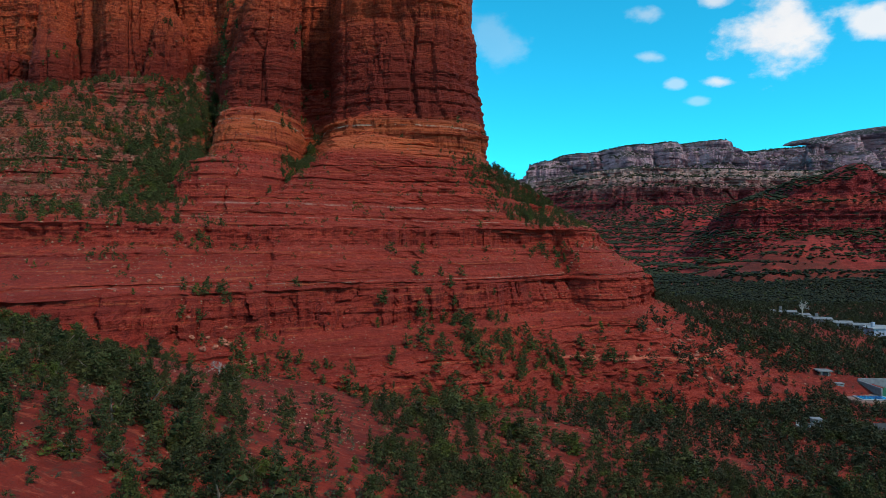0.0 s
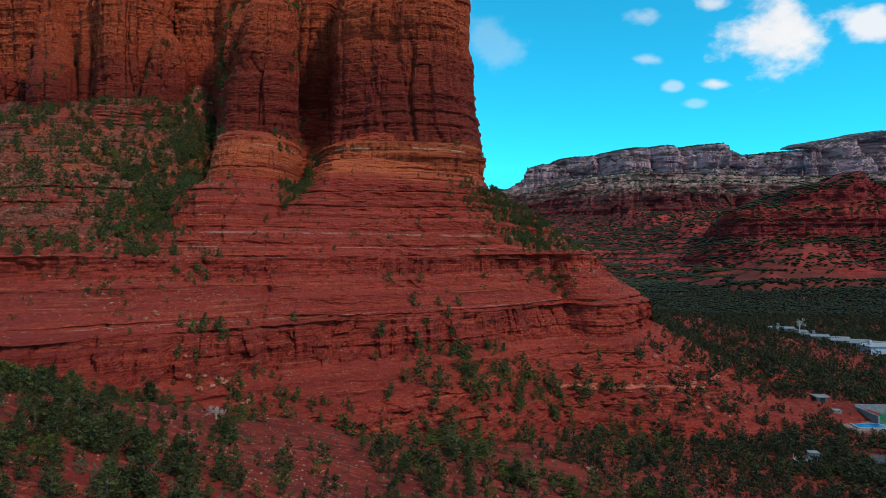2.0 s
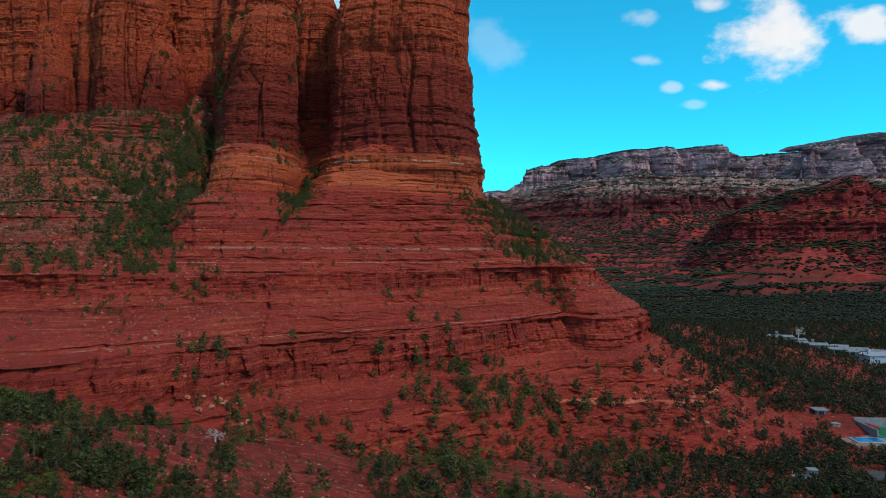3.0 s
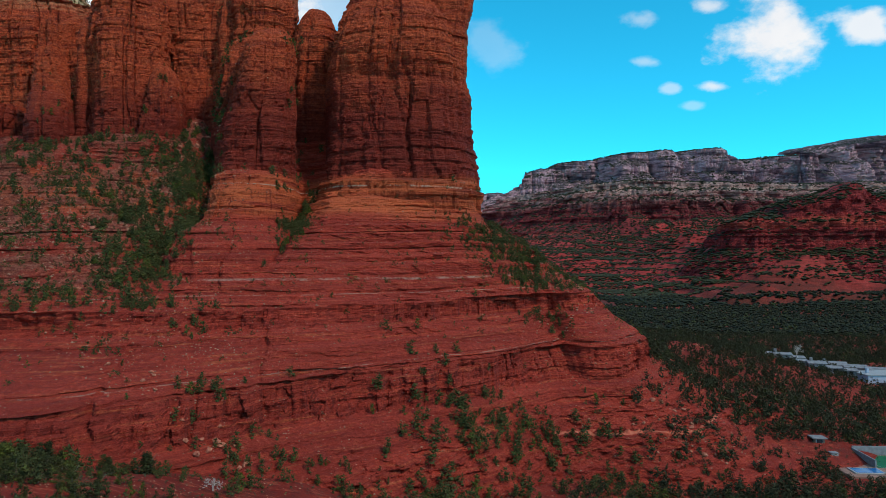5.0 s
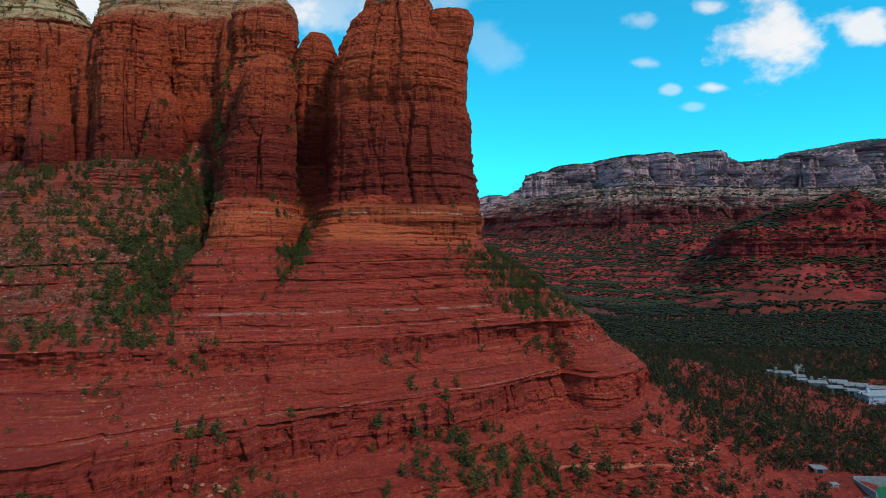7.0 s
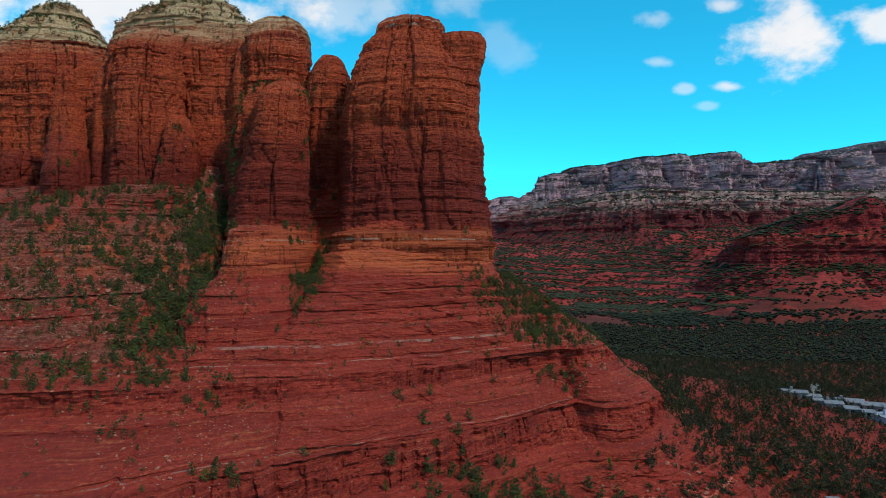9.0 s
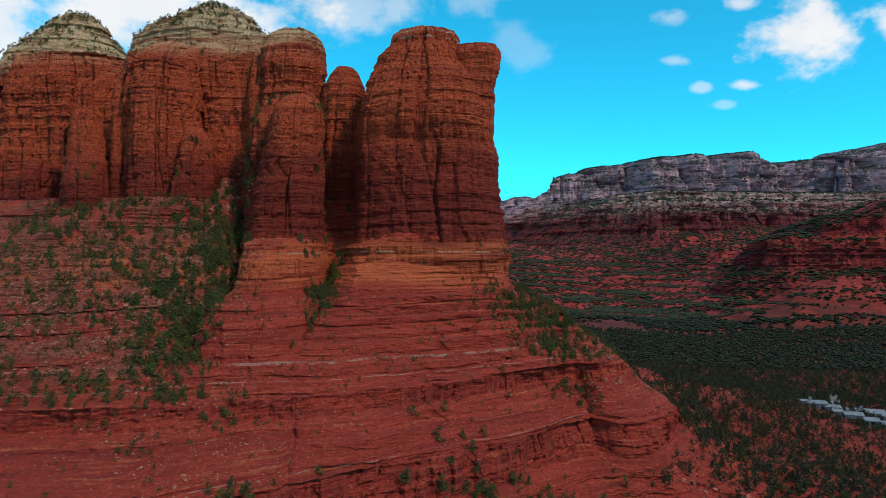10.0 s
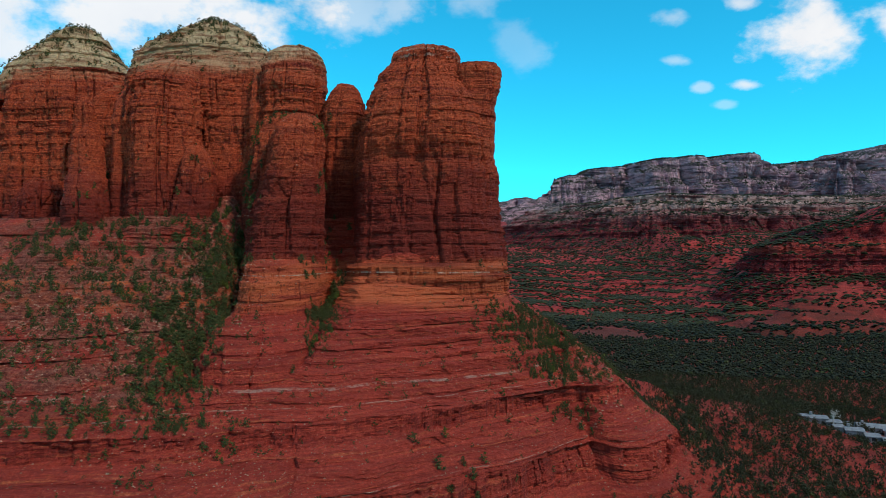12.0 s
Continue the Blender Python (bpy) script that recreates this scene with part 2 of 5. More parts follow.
def leaf_material(name, low, high):
    m, n = material(name)
    pos = n.add("ShaderNodeTexCoord").outputs["Object"]
    rnd = n.add("ShaderNodeObjectInfo").outputs["Random"]
    isl = n.add("ShaderNodeNewGeometry").outputs["Random Per Island"]
    f = n.math("ADD", n.math("MULTIPLY", n.noise(pos, 0.8, 4.0), 0.5), n.math("MULTIPLY", n.math("ADD", rnd, isl), 0.36))
    c = n.mix(n.ramp(f, 0.2, 0.85), low, high)
    # some plants are a fresher yellow green
    fresh = n.ramp(n.math("ADD", n.noise(n.add("ShaderNodeNewGeometry").outputs["Position"], 0.22, 2.0), n.math("MULTIPLY", rnd, 0.02)), 0.56, 0.70)
    c = n.mix(n.math("MULTIPLY", fresh, 0.7), c, (high[0] * 1.5, high[1] * 1.65, high[2] * 0.75))
    finish(n, c, 0.75, spec=0.15)
    return m


juniper_mat = leaf_material("juniper_foliage", (0.012, 0.014, 0.006), (0.060, 0.064, 0.020))
sage_mat = leaf_material("sage_foliage", (0.035, 0.038, 0.022), (0.10, 0.10, 0.058))
forest_mat = leaf_material("forest_foliage", (0.007, 0.009, 0.005), (0.034, 0.035, 0.016))


def plain_material(name, a, b, rough=0.8, scale=2.0, bump=0.2, **more):
    m, n = material(name)
    pos = n.add("ShaderNodeTexCoord").outputs["Object"]
    f = n.noise(pos, scale, 5.0, 0.65)
    finish(n, n.mix(n.ramp(f, 0.3, 0.7), a, b), rough, f, bump, 0.05, **more)
    return m


bark_mat = plain_material("grey_bark", (0.10, 0.075, 0.055), (0.22, 0.18, 0.15), 0.95, 6.0, 0.6)


# ---- shared shape helpers ----
def hash3(ix, iy, iz, seed):
    ix, iy, iz = np.asarray(ix), np.asarray(iy), np.asarray(iz)
    h = (ix * 374761393 + iy * 668265263 + iz * 2147483647 + seed * 1274126177) & 0xFFFFFFFF
    h = ((h ^ (h >> 13)) * 1274126177) & 0xFFFFFFFF
    h = ((h ^ (h >> 16)) * 2246822519) & 0xFFFFFFFF
    return ((h ^ (h >> 15)) & 0xFFFF) / 32767.5 - 1.0


def vnoise(x, y, z, seed=0):
    """Smooth value noise in -1..1 on arrays."""
    x, y, z = np.broadcast_arrays(np.asarray(x, float), np.asarray(y, float), np.asarray(z, float))
    ix, iy, iz = (np.floor(a).astype(np.int64) for a in (x, y, z))
    fx, fy, fz = x - ix, y - iy, z - iz
    fx, fy, fz = (f * f * f * (f * (f * 6 - 15) + 10) for f in (fx, fy, fz))
    out = 0.0
    for a in (0, 1):
        wa = fx if a else 1 - fx
        for b in (0, 1):
            wb = fy if b else 1 - fy
            for c in (0, 1):
                wc = fz if c else 1 - fz
                out = out + hash3(ix + a, iy + b, iz + c, seed) * wa * wb * wc
    return out


def fbm(x, y, z, octaves=4, seed=0, gain=0.5):
    total, amp = 0.0, 1.0
    for k in range(octaves):
        total = total + vnoise(x * 2 ** k + 17.3 * k, y * 2 ** k, z * 2 ** k, seed + k) * amp
        amp *= gain
    return total


def smooth(a, b, v):
    t = np.clip((v - a) / (b - a), 0, 1)
    return t * t * (3 - 2 * t)


def worley(x, y, z, seed=0):
    """Cell noise: the step from the nearest to the second cell centre, and a random value for the cell."""
    x, y, z = np.broadcast_arrays(np.asarray(x, float), np.asarray(y, float), np.asarray(z, float))
    ix, iy, iz = (np.floor(a - 0.5).astype(np.int64) for a in (x, y, z))
    f1, f2, who = np.full(x.shape, 9.0), np.full(x.shape, 9.0), np.zeros(x.shape)
    for a in (0, 1):
        for b in (0, 1):
            for c in (0, 1):
                cx, cy, cz = ix + a, iy + b, iz + c
                px, py, pz = (k + 0.5 + 0.42 * hash3(cx, cy, cz, seed + 50 + j) for j, k in enumerate((cx, cy, cz)))
                d = np.sqrt((px - x) ** 2 + (py - y) ** 2 + (pz - z) ** 2)
                near = d < f1
                f2 = np.where(near, f1, np.minimum(f2, d))
                who = np.where(near, hash3(cx, cy, cz, seed + 60), who)
                f1 = np.where(near, d, f1)
    return f2 - f1, who


def grid_mesh(name, P, closed_u=False):
    """A mesh from a grid of points P[row, column]."""
    rows, cols = P.shape[:2]
    idx = np.arange(rows * cols).reshape(rows, cols)
    a, b = idx[:-1], idx[1:]
    if closed_u:
        q = np.stack([a, np.roll(a, -1, 1), np.roll(b, -1, 1), b], -1).reshape(-1, 4)
    else:
        q = np.stack([a[:, :-1], a[:, 1:], b[:, 1:], b[:, :-1]], -1).reshape(-1, 4)
    me = bpy.data.meshes.new(name)
    me.vertices.add(rows * cols)
    me.vertices.foreach_set("co", P.reshape(-1).astype(np.float32))
    me.loops.add(q.size)
    me.loops.foreach_set("vertex_index", q.reshape(-1).astype(np.int32))
    me.polygons.add(len(q))
    me.polygons.foreach_set("loop_start", np.arange(0, q.size, 4, dtype=np.int32))
    me.update(calc_edges=True)
    me.shade_flat()
    return me


def spline(xs, ys, q):
    """Smooth curve through few values (Catmull-Rom, ys may have several columns)."""
    xs, ys, q = np.asarray(xs, float), np.asarray(ys, float), np.asarray(q, float)
    m = np.gradient(ys, xs, axis=0)
    i = np.clip(np.searchsorted(xs, q) - 1, 0, len(xs) - 2)
    h = xs[i + 1] - xs[i]
    t = (q - xs[i]) / h
    ex = (slice(None),) + (None,) * (ys.ndim - 1)
    t, h = t[ex], h[ex]
    return (2 * t**3 - 3 * t**2 + 1) * ys[i] + (t**3 - 2 * t**2 + t) * h * m[i] + (-2 * t**3 + 3 * t**2) * ys[i + 1] + (t**3 - t**2) * h * m[i + 1]


def empty(name):
    return new(name)


def part(name, data, mat, parent, label=""):
    ob = new(name, data)
    if mat is not None:
        data.materials.append(mat)
    ob.parent = parent
    return tagged(ob, label)


rng = np.random.default_rng(7)

# beds of the sandstone: uneven thickness, each with its own hardness
BED_Z = [10.0]
while BED_Z[-1] < 215:
    BED_Z.append(BED_Z[-1] + (rng.uniform(0.5, 1.3) if rng.uniform() < 0.5 else rng.uniform(1.3, 3.2)))
BED_Z = np.array(BED_Z)
BED_HARD = rng.uniform(0.35, 0.85, len(BED_Z))
BED_OUT = rng.uniform(-1, 1, len(BED_Z))


def bed_of(z):
    i = np.clip(np.searchsorted(BED_Z, z) - 1, 0, len(BED_Z) - 2)
    f = (z - BED_Z[i]) / (BED_Z[i + 1] - BED_Z[i])
    return i, f


def stairs(z, amount):
    """Height remapped so that hard beds stand steep and soft ones lie back."""
    i, f = bed_of(z)
    h = BED_HARD[i]
    g = np.where(f < h, f * 0.12 / h, 0.12 + (f - h) * 0.88 / (1 - h))
    zz = BED_Z[i] + g * (BED_Z[i + 1] - BED_Z[i])
    return z + (zz - z) * amount


def ledge(z, x, y, seed=0, groove=0.6):
    """How far a bed stands proud (metres, about -1..1), rounded at its edges."""
    i, f = bed_of(z + fbm(x * 0.02, y * 0.02, z * 0.0, 2, 5) * 0.8)
    step = BED_OUT[i] * (0.75 + 0.5 * vnoise(x * 0.05, y * 0.05, i * 7.1, seed))
    mask = np.clip(0.45 + 0.9 * vnoise(x * 0.09, y * 0.09, i * 5.3, seed + 1), 0.05, 1.2)
    round_off = -groove * mask * (np.abs(f * 2 - 1) ** 8) + 0.05
    return step + round_off


# ---- ground ----
TREAD = 6.5


def terrace_rise(x, y):
    """Rise of the stepped slickrock: slowly towards the canyon mesa, and up round the foot of the red ridge."""
    wave = fbm(x * 0.008, y * 0.012, 3.1, 4, 41, 0.6)
    d = np.hypot(np.clip(318 - x, 0, 400), np.clip(672 - y, 0, 500)) + 26 * wave
    rise = 40 * np.clip((y - 700 + 40 * wave) / 330, 0, 1.1) + 42 * np.exp(-np.clip(d, 0, 600) / 42)
    return np.clip(rise + np.clip(rise, 0, 8) * 0.55 * fbm(x * 0.011, y * 0.02, 5.7, 3, 43), 0, 200)


def terrace_fraction(x, y):
    """Where a place lies between one ledge and the next, 0 to 1."""
    return terrace_rise(np.asarray(x, float), np.asarray(y, float)) / TREAD % 1.0


def ground_z(x, y):
    """Height of the open ground: a low valley with a spur at the left and terraces of slickrock far off."""
    x, y = np.asarray(x, float), np.asarray(y, float)
    r = np.hypot(x, y)
    z = 31 - 0.07 * np.clip(x, -150, 170) + 0.03 * np.clip(y - 150, -200, 560)
    z = z + 21 * np.exp(-((x + 60) ** 2 + (y - 50) ** 2) / (2 * 45**2))
    z = z + 11 * np.exp(-((x - 100) ** 2 + (y - 272) ** 2) / (2 * 45**2))
    z = z + fbm(x * 0.012, y * 0.012, 0.5, 4, 31) * 1.6 + fbm(x * 0.08, y * 0.08, 0.5, 4, 37) * 0.55
    z = z + 7 * np.exp(-((x - 86) ** 2 + (y - 192) ** 2) / (2 * 17**2))
    # terraced rise to the far cliffs
    rise = terrace_rise(x, y)
    n = TREAD
    k = np.floor(rise / n)
    f = rise / n - k
    rise = (k + np.where(f < 0.78, f * 0.25, 0.195 + (f - 0.78) * 3.66)) * n
    z = z + rise + np.clip(y - 990, 0, 2500) * 0.085
    z = z - np.clip(-y - 60, 0, 400) * 0.02
    return z


def ground_sheet():
    ang = np.concatenate([np.linspace(-180, -48, 60, endpoint=False), np.linspace(-48, 48, 360, endpoint=False), np.linspace(48, 180, 61)])
    rad = np.concatenate([[0.5], np.geomspace(6, 60, 20), np.geomspace(61.5, 420, 105), np.geomspace(427, 1100, 105), np.geomspace(1130, 4700, 40)])
    A, R = np.meshgrid(np.radians(ang), rad)
    X, Y = R * np.sin(A), R * np.cos(A)
    me = grid_mesh("ground", np.stack([X, Y, ground_z(X, Y)], -1)[:, ::-1])
    me.shade_smooth()
    ob = new("ground", me)
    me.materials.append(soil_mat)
    return tagged(ob, "red sandy ground with gravel and scrub, rising to terraces", "ground", kind="structure")


ground_sheet()

# ---- the butte ----
butte = tagged(empty("sandstone_butte"), "towering red sandstone butte with spires, ledges and cream caprock", "rock formation")
LEVELS = (14, 38, 45, 52, 57, 60.4, 64.8, 66.2, 70, 77, 85, 93, 104, 112)
STATIONS = []


def station(x, y, dx, dy, *offsets):
    """A foot of the terraced base at 45 m, the way in, and how far in the slope lies at each level."""
    n = math.hypot(dx, dy)
    offsets = offsets[:6] + (offsets[5] + 0.3 * (offsets[6] - offsets[5]),) + offsets[6:]
    STATIONS.append((x, y, dx / n, dy / n, offsets))


station(-260, 100, 0, 1, -40, -10.5, 0, 4, 12, 30, 40, 46, 58, 72, 86, 108, 125)
station(-170, 92, 0, 1, -40, -10.5, 0, 4, 16, 30, 40, 46, 58, 74, 90, 112, 128)
station(-110, 88, 0, 1, -40, -10.5, 0, 5, 24, 32, 39, 46, 59, 75, 90, 108, 120)
station(-90, 90, 0, 1, -40, -10.5, 0, 5, 26, 34, 39, 47, 58, 76, 94, 110, 121)
station(-75, 92, 0, 1, -40, -10.5, 0, 5, 27, 35, 40, 51, 66, 82, 101, 114, 122)
station(-68, 93, 0, 1, -40, -10.5, 0, 5.5, 25.5, 34.5, 42, 53, 70, 91, 110, 123, 129)
station(-62, 94, 0, 1, -40, -10.5, 0, 6, 24, 34, 45, 55, 81, 109, 118, 124, 129)
station(-53, 98, 0, 1, -40, -10.5, 0, 6.6, 24, 32, 44, 52, 82, 107, 114, 120, 125)
station(-42, 108.5, 0, 1, -40, -10.5, 0, 5.5, 19.5, 29.5, 36, 40.5, 70, 96, 104, 110, 115)
station(-36, 114, 0, 1, -40, -11, 0, 4, 17, 24.5, 31, 36, 50, 77, 94, 102, 108)
station(-30, 119.5, 0, 1, -40, -13, 0, 3, 14.5, 20, 26.5, 32, 43, 62, 79, 92, 98)
station(-20, 126, 0, 1, -40, -13, 0, 5, 11, 19, 27, 32.5, 43, 54.5, 68, 80, 88)
station(-3, 140, 0, 1, -45, -13, 0, 3.5, 11, 16, 22, 27, 38.5, 49, 60, 70, 76)
station(10, 149, 0, 1, -45, -13, 0, 2.5, 11, 19, 23, 27, 37, 49, 59, 65, 71)
station(21, 160, -0.08, 1, -40, -10.5, 0, 3, 8, 15, 18, 26, 35, 53, 74, 88, 96)
station(31, 167, -0.2, 0.97, -40, -10.5, 0, 6, 11, 14, 16, 29, 41, 54, 66, 76, 84)
station(41, 167, -0.35, 0.93, -48, -7, 0, 4, 11, 16, 19, 33, 45, 57, 66, 76, 84)
station(55, 179, -0.6, 0.8, -62, -13, 0, 1.5, 10, 16, 21, 31, 46, 61, 69, 78, 84)
station(64, 203, -1, 0.2, -60, -13, 0, 1.5, 7, 12, 15, 23, 33, 42, 50, 58, 66)
station(72, 240, -1, 0, -40, -9, 0, 2, 8, 13, 15, 24, 36, 46, 54, 62, 70)
station(76, 300, -0.95, -0.3, -40, -9, 0, 7, 12, 16, 24, 30, 40, 50, 58, 66, 74)
station(30, 360, -0.3, -1, -40, -9, 0, 7, 12, 16, 24, 30, 40, 50, 58, 66, 74)
station(-60, 375, 0, -1, -40, -9, 0, 7, 12, 16, 24, 30, 40, 50, 58, 66, 74)


def base_slope():
    n = len(STATIONS)
    pts = np.array([s[:2] for s in STATIONS])
    step = np.concatenate([[0], np.cumsum(np.hypot(*np.diff(pts, axis=0).T))])
    # finer along the faces that stand open to the valley
    u = np.concatenate([np.linspace(0, step[2], 40, endpoint=False), np.linspace(step[2], step[18], 600, endpoint=False), np.linspace(step[18], step[19], 40, endpoint=False), np.linspace(step[19], step[-1], 30)])
    B = spline(step, pts, u)
    D = spline(step, np.array([s[2:4] for s in STATIONS]), u)
    D /= np.hypot(D[:, 0], D[:, 1])[:, None]
    O = np.stack([np.interp(u, step, [s[4][k] for s in STATIONS]) for k in range(len(LEVELS))], -1)
    zs = np.linspace(LEVELS[0], LEVELS[-1], 900)
    mean = np.interp(zs, LEVELS, O[60:600].mean(0))
    arc = np.concatenate([[0], np.cumsum(np.hypot(np.diff(stairs(mean, 0)), np.diff(zs)))])
    z = np.interp(np.concatenate([np.linspace(0, arc[-1] * 0.12, 20, endpoint=False), np.linspace(arc[-1] * 0.12, arc[-1], 330)]), arc, zs)
    Z = np.repeat(z[:, None], len(u), 1)
    X0 = B[None, :, 0] + D[None, :, 0] * np.interp(z, LEVELS, O.mean(0))[:, None]
    Y0 = B[None, :, 1] + D[None, :, 1] * np.interp(z, LEVELS, O.mean(0))[:, None]
    amount = 0.25 + 0.25 * smooth(40, 46, Z) + 0.45 * fbm(X0 * 0.025, Y0 * 0.025, Z * 0.05, 3, 11)
    zw = stairs(Z + 0.7 * fbm(X0 * 0.03, Y0 * 0.03, 0.0, 2, 12), np.clip(amount, 0.05, 0.97))
    off = np.empty_like(Z)
    for j in range(len(u)):
        off[:, j] = np.interp(zw[:, j], LEVELS, O[j])
    # the two cliff bands stand back under a lip
    open_face = smooth(-95, -60, X0) * (0.6 + 0.4 * vnoise(X0 * 0.04, 2.0, 0.0, 27))
    off = off + open_face * (2.3 * smooth(43.5, 45.0, Z) * smooth(52.6, 52.0, Z) + 2.1 * smooth(59.8, 60.8, Z) * smooth(65.2, 64.7, Z))
    # upright joints in the two cliff bands, hollows and bumps elsewhere
    cliff = np.maximum(smooth(43.5, 45.5, Z) * smooth(53.5, 51.0, Z), smooth(60, 61, Z) * smooth(65.5, 64, Z) * 0.7)
    U = u[None, :] + 0.6 * fbm(X0 * 0.1, Y0 * 0.1, Z * 0.15, 3, 13)
    joint = np.abs(vnoise(U * 0.33, 0.0, Z * 0.035, 14)) - 0.45 + 0.5 * (np.abs(vnoise(U * 0.9, 3.0, Z * 0.1, 15)) - 0.4)
    gap, block = worley(U * 0.3, Z * 0.22, 0.5, 20)
    gap2, block2 = worley(U * 0.14, Z * 0.3, 2.5, 23)
    off = off - cliff * (joint * 1.7 + 0.6 * block)
    off = off - (1 - cliff) * (0.3 * block2) * smooth(40, 45, Z)
    off = off - 0.85 * ledge(Z, X0, Y0, 16, 0.3) * (1 - 0.4 * cliff) * (0.4 + 0.6 * smooth(38, 44, Z))
    off = off + 1.3 * fbm(U * 0.04, 1.0, Z * 0.05, 3, 17) + (0.42 + 0.7 * smooth(44, 36, Z)) * fbm(X0 * 0.3, Y0 * 0.3, Z * 0.9, 4, 18, 0.62)
    off = off + 5.0 * fbm(X0 * 0.045, Z * 0.06, 2.0, 3, 25) * smooth(-58, -74, X0) * smooth(72, 86, Z)
    gully = np.exp(-((U - step[15] - 2.5 - 0.1 * (Z - 45)) / 1.9) ** 2) * smooth(43, 47, Z) * smooth(64, 58, Z)
    gully2 = np.exp(-((U - step[10] + 1 + 0.35 * (Z - 45)) / 1.0) ** 2) * smooth(45, 50, Z) * smooth(62, 58, Z)
    gully3 = np.exp(-((U - step[7] - 2 + 0.4 * (Z - 45)) / 1.0) ** 2) * smooth(46, 50, Z) * smooth(60, 57, Z)
    off = off + 3.6 * gully - 2.2 * np.exp(-((U - step[16] - 4) / 7.0) ** 2) * smooth(43, 47, Z) * smooth(66, 58, Z) + 1.8 * gully2 + 2.2 * gully3
    P = np.stack([B[None, :, 0] + D[None, :, 0] * off, B[None, :, 1] + D[None, :, 1] * off, Z + 0.12 * fbm(X0 * 0.5, Y0 * 0.5, Z, 2, 19)], -1)
    # the shoulder falls away beside the spire
    crest = np.interp(P[..., 0] + 1.5 * fbm(P[..., 0] * 0.08, P[..., 1] * 0.08, 0.0, 3, 29), (10, 12, 19, 30, 37, 44, 50, 60, 64), (130, 86, 81.5, 75, 70, 65.5, 58, 50, 44))
    over = P[..., 2] > crest
    P[..., 2] = np.where(over, crest + 0.02 * (P[..., 2] - crest), P[..., 2])
    mid = np.array([-60.0, 270.0, 114.0])
    cap = np.stack([P[-1] * (1 - f) + mid * f for f in (0.25, 0.6, 1.0)])
    return grid_mesh("terraced_base", np.concatenate([P, cap]))


base_part = part("terraced_base", base_slope(), base_mat, butte, "stepped red slickrock ledges with pale seams")


def tower(name, rows, power=2.4, flute=1.0, beds=0.7, seed=1, mat=rock_mat, res=0.48, label="", cracks=6, turn=0.0):
    """A standing rock: rows of (z, centre x, centre y, half width, half depth), with beds, joints and flutes."""
    rows = np.array(rows, float)
    zs = np.linspace(rows[0, 0], rows[-1, 0], 600)
    R = np.stack([np.interp(zs, rows[:, 0], rows[:, k]) for k in range(1, 5)], -1)
    R = np.stack([np.convolve(np.pad(R[:, k], 8, "edge"), np.ones(17) / 17, "valid") for k in range(4)], -1)
    arc = np.concatenate([[0], np.cumsum(np.hypot(np.diff(zs), np.diff(R[:, 3])))])
    nz = max(12, int(arc[-1] / res))
    z = np.interp(np.linspace(0, arc[-1], nz), arc, zs)
    C = np.stack([np.interp(z, zs, R[:, k]) for k in range(4)], -1)
    n = max(20, int(2 * np.pi * np.median(rows[:, 3:].mean(1)) / res))
    th = np.linspace(0, 2 * np.pi, n, endpoint=False)
    ct, st = np.cos(th), np.sin(th)
    shape = (np.abs(np.cos(th - turn)) ** power + np.abs(np.sin(th - turn)) ** power) ** (-1 / power)
    Z = np.repeat(z[:, None], n, 1)
    rx, ry = C[:, 2:3], C[:, 3:4]
    big = rows[:, 3].max()
    X0, Y0 = C[:, 0:1] + big * ct * shape, C[:, 1:2] + big * st * shape
    small = min(1.0, big / 12)
    d = beds * 0.9 * ledge(Z, X0, Y0, seed) * small
    W0 = 0.8 * fbm(X0 * 0.12, Y0 * 0.12, Z * 0.06, 3, seed + 3)
    s = th[None, :] * big + W0
    per = 2 * np.pi * big
    cs, sn = np.cos(s / big) * big, np.sin(s / big) * big
    ridge = 1 - np.abs(vnoise(cs * 0.22, sn * 0.22, Z * 0.022, seed + 4)) * 2.2
    ridge2 = 1 - np.abs(vnoise(cs * 0.6, sn * 0.6, Z * 0.05, seed + 5)) * 2.2
    # joints start and stop at bed planes; blocks between them stand at slightly different depths
    i, _ = bed_of(Z * 0.35 + 40 + 2 * vnoise(cs * 0.08, sn * 0.08, 0.0, seed + 9))
    cut = 0.5 + 0.5 * vnoise(cs * 0.1, sn * 0.1, i * 3.7, seed + 10)
    d = d - flute * (0.95 * np.clip(ridge, 0, 1) ** 3 * cut + 0.45 * np.clip(ridge2, 0, 1) ** 3 * (1.2 - cut)) * small + 0.25 * flute * small
    gap, block = worley(cs * 0.17, sn * 0.17, Z * 0.05, seed + 12)
    gap2, block2 = worley(cs * 0.42, sn * 0.42, Z * 0.3, seed + 13)
    # large upright slabs parted by clefts
    gap3, block3 = worley(cs * 0.105 + 0.25 * vnoise(Z * 0.05, cs * 0.05, 0, seed + 15), sn * 0.105, Z * 0.007 + 0.3, seed + 14)
    d = d + flute * small * (1.7 * block3 - 1.5 * np.exp(-(gap3 / 0.055) ** 2))
    d = d + small * (0.5 * block - 0.3 * np.exp(-(gap / 0.05) ** 2) + 0.12 * block2)
    d = d + small * 0.5 * np.round(1.6 * vnoise(cs * 0.11, sn * 0.11, Z * 0.03, seed + 11)) * 0.6
    r2 = np.random.default_rng(seed)
    for k in range(cracks):
        at, wide, deep = r2.uniform(0, per), r2.uniform(0.3, 0.7), r2.uniform(0.8, 2.4) * small
        lo = r2.uniform(rows[0, 0], rows[-1, 0])
        span = r2.uniform(0.25, 0.6) * (rows[-1, 0] - rows[0, 0])
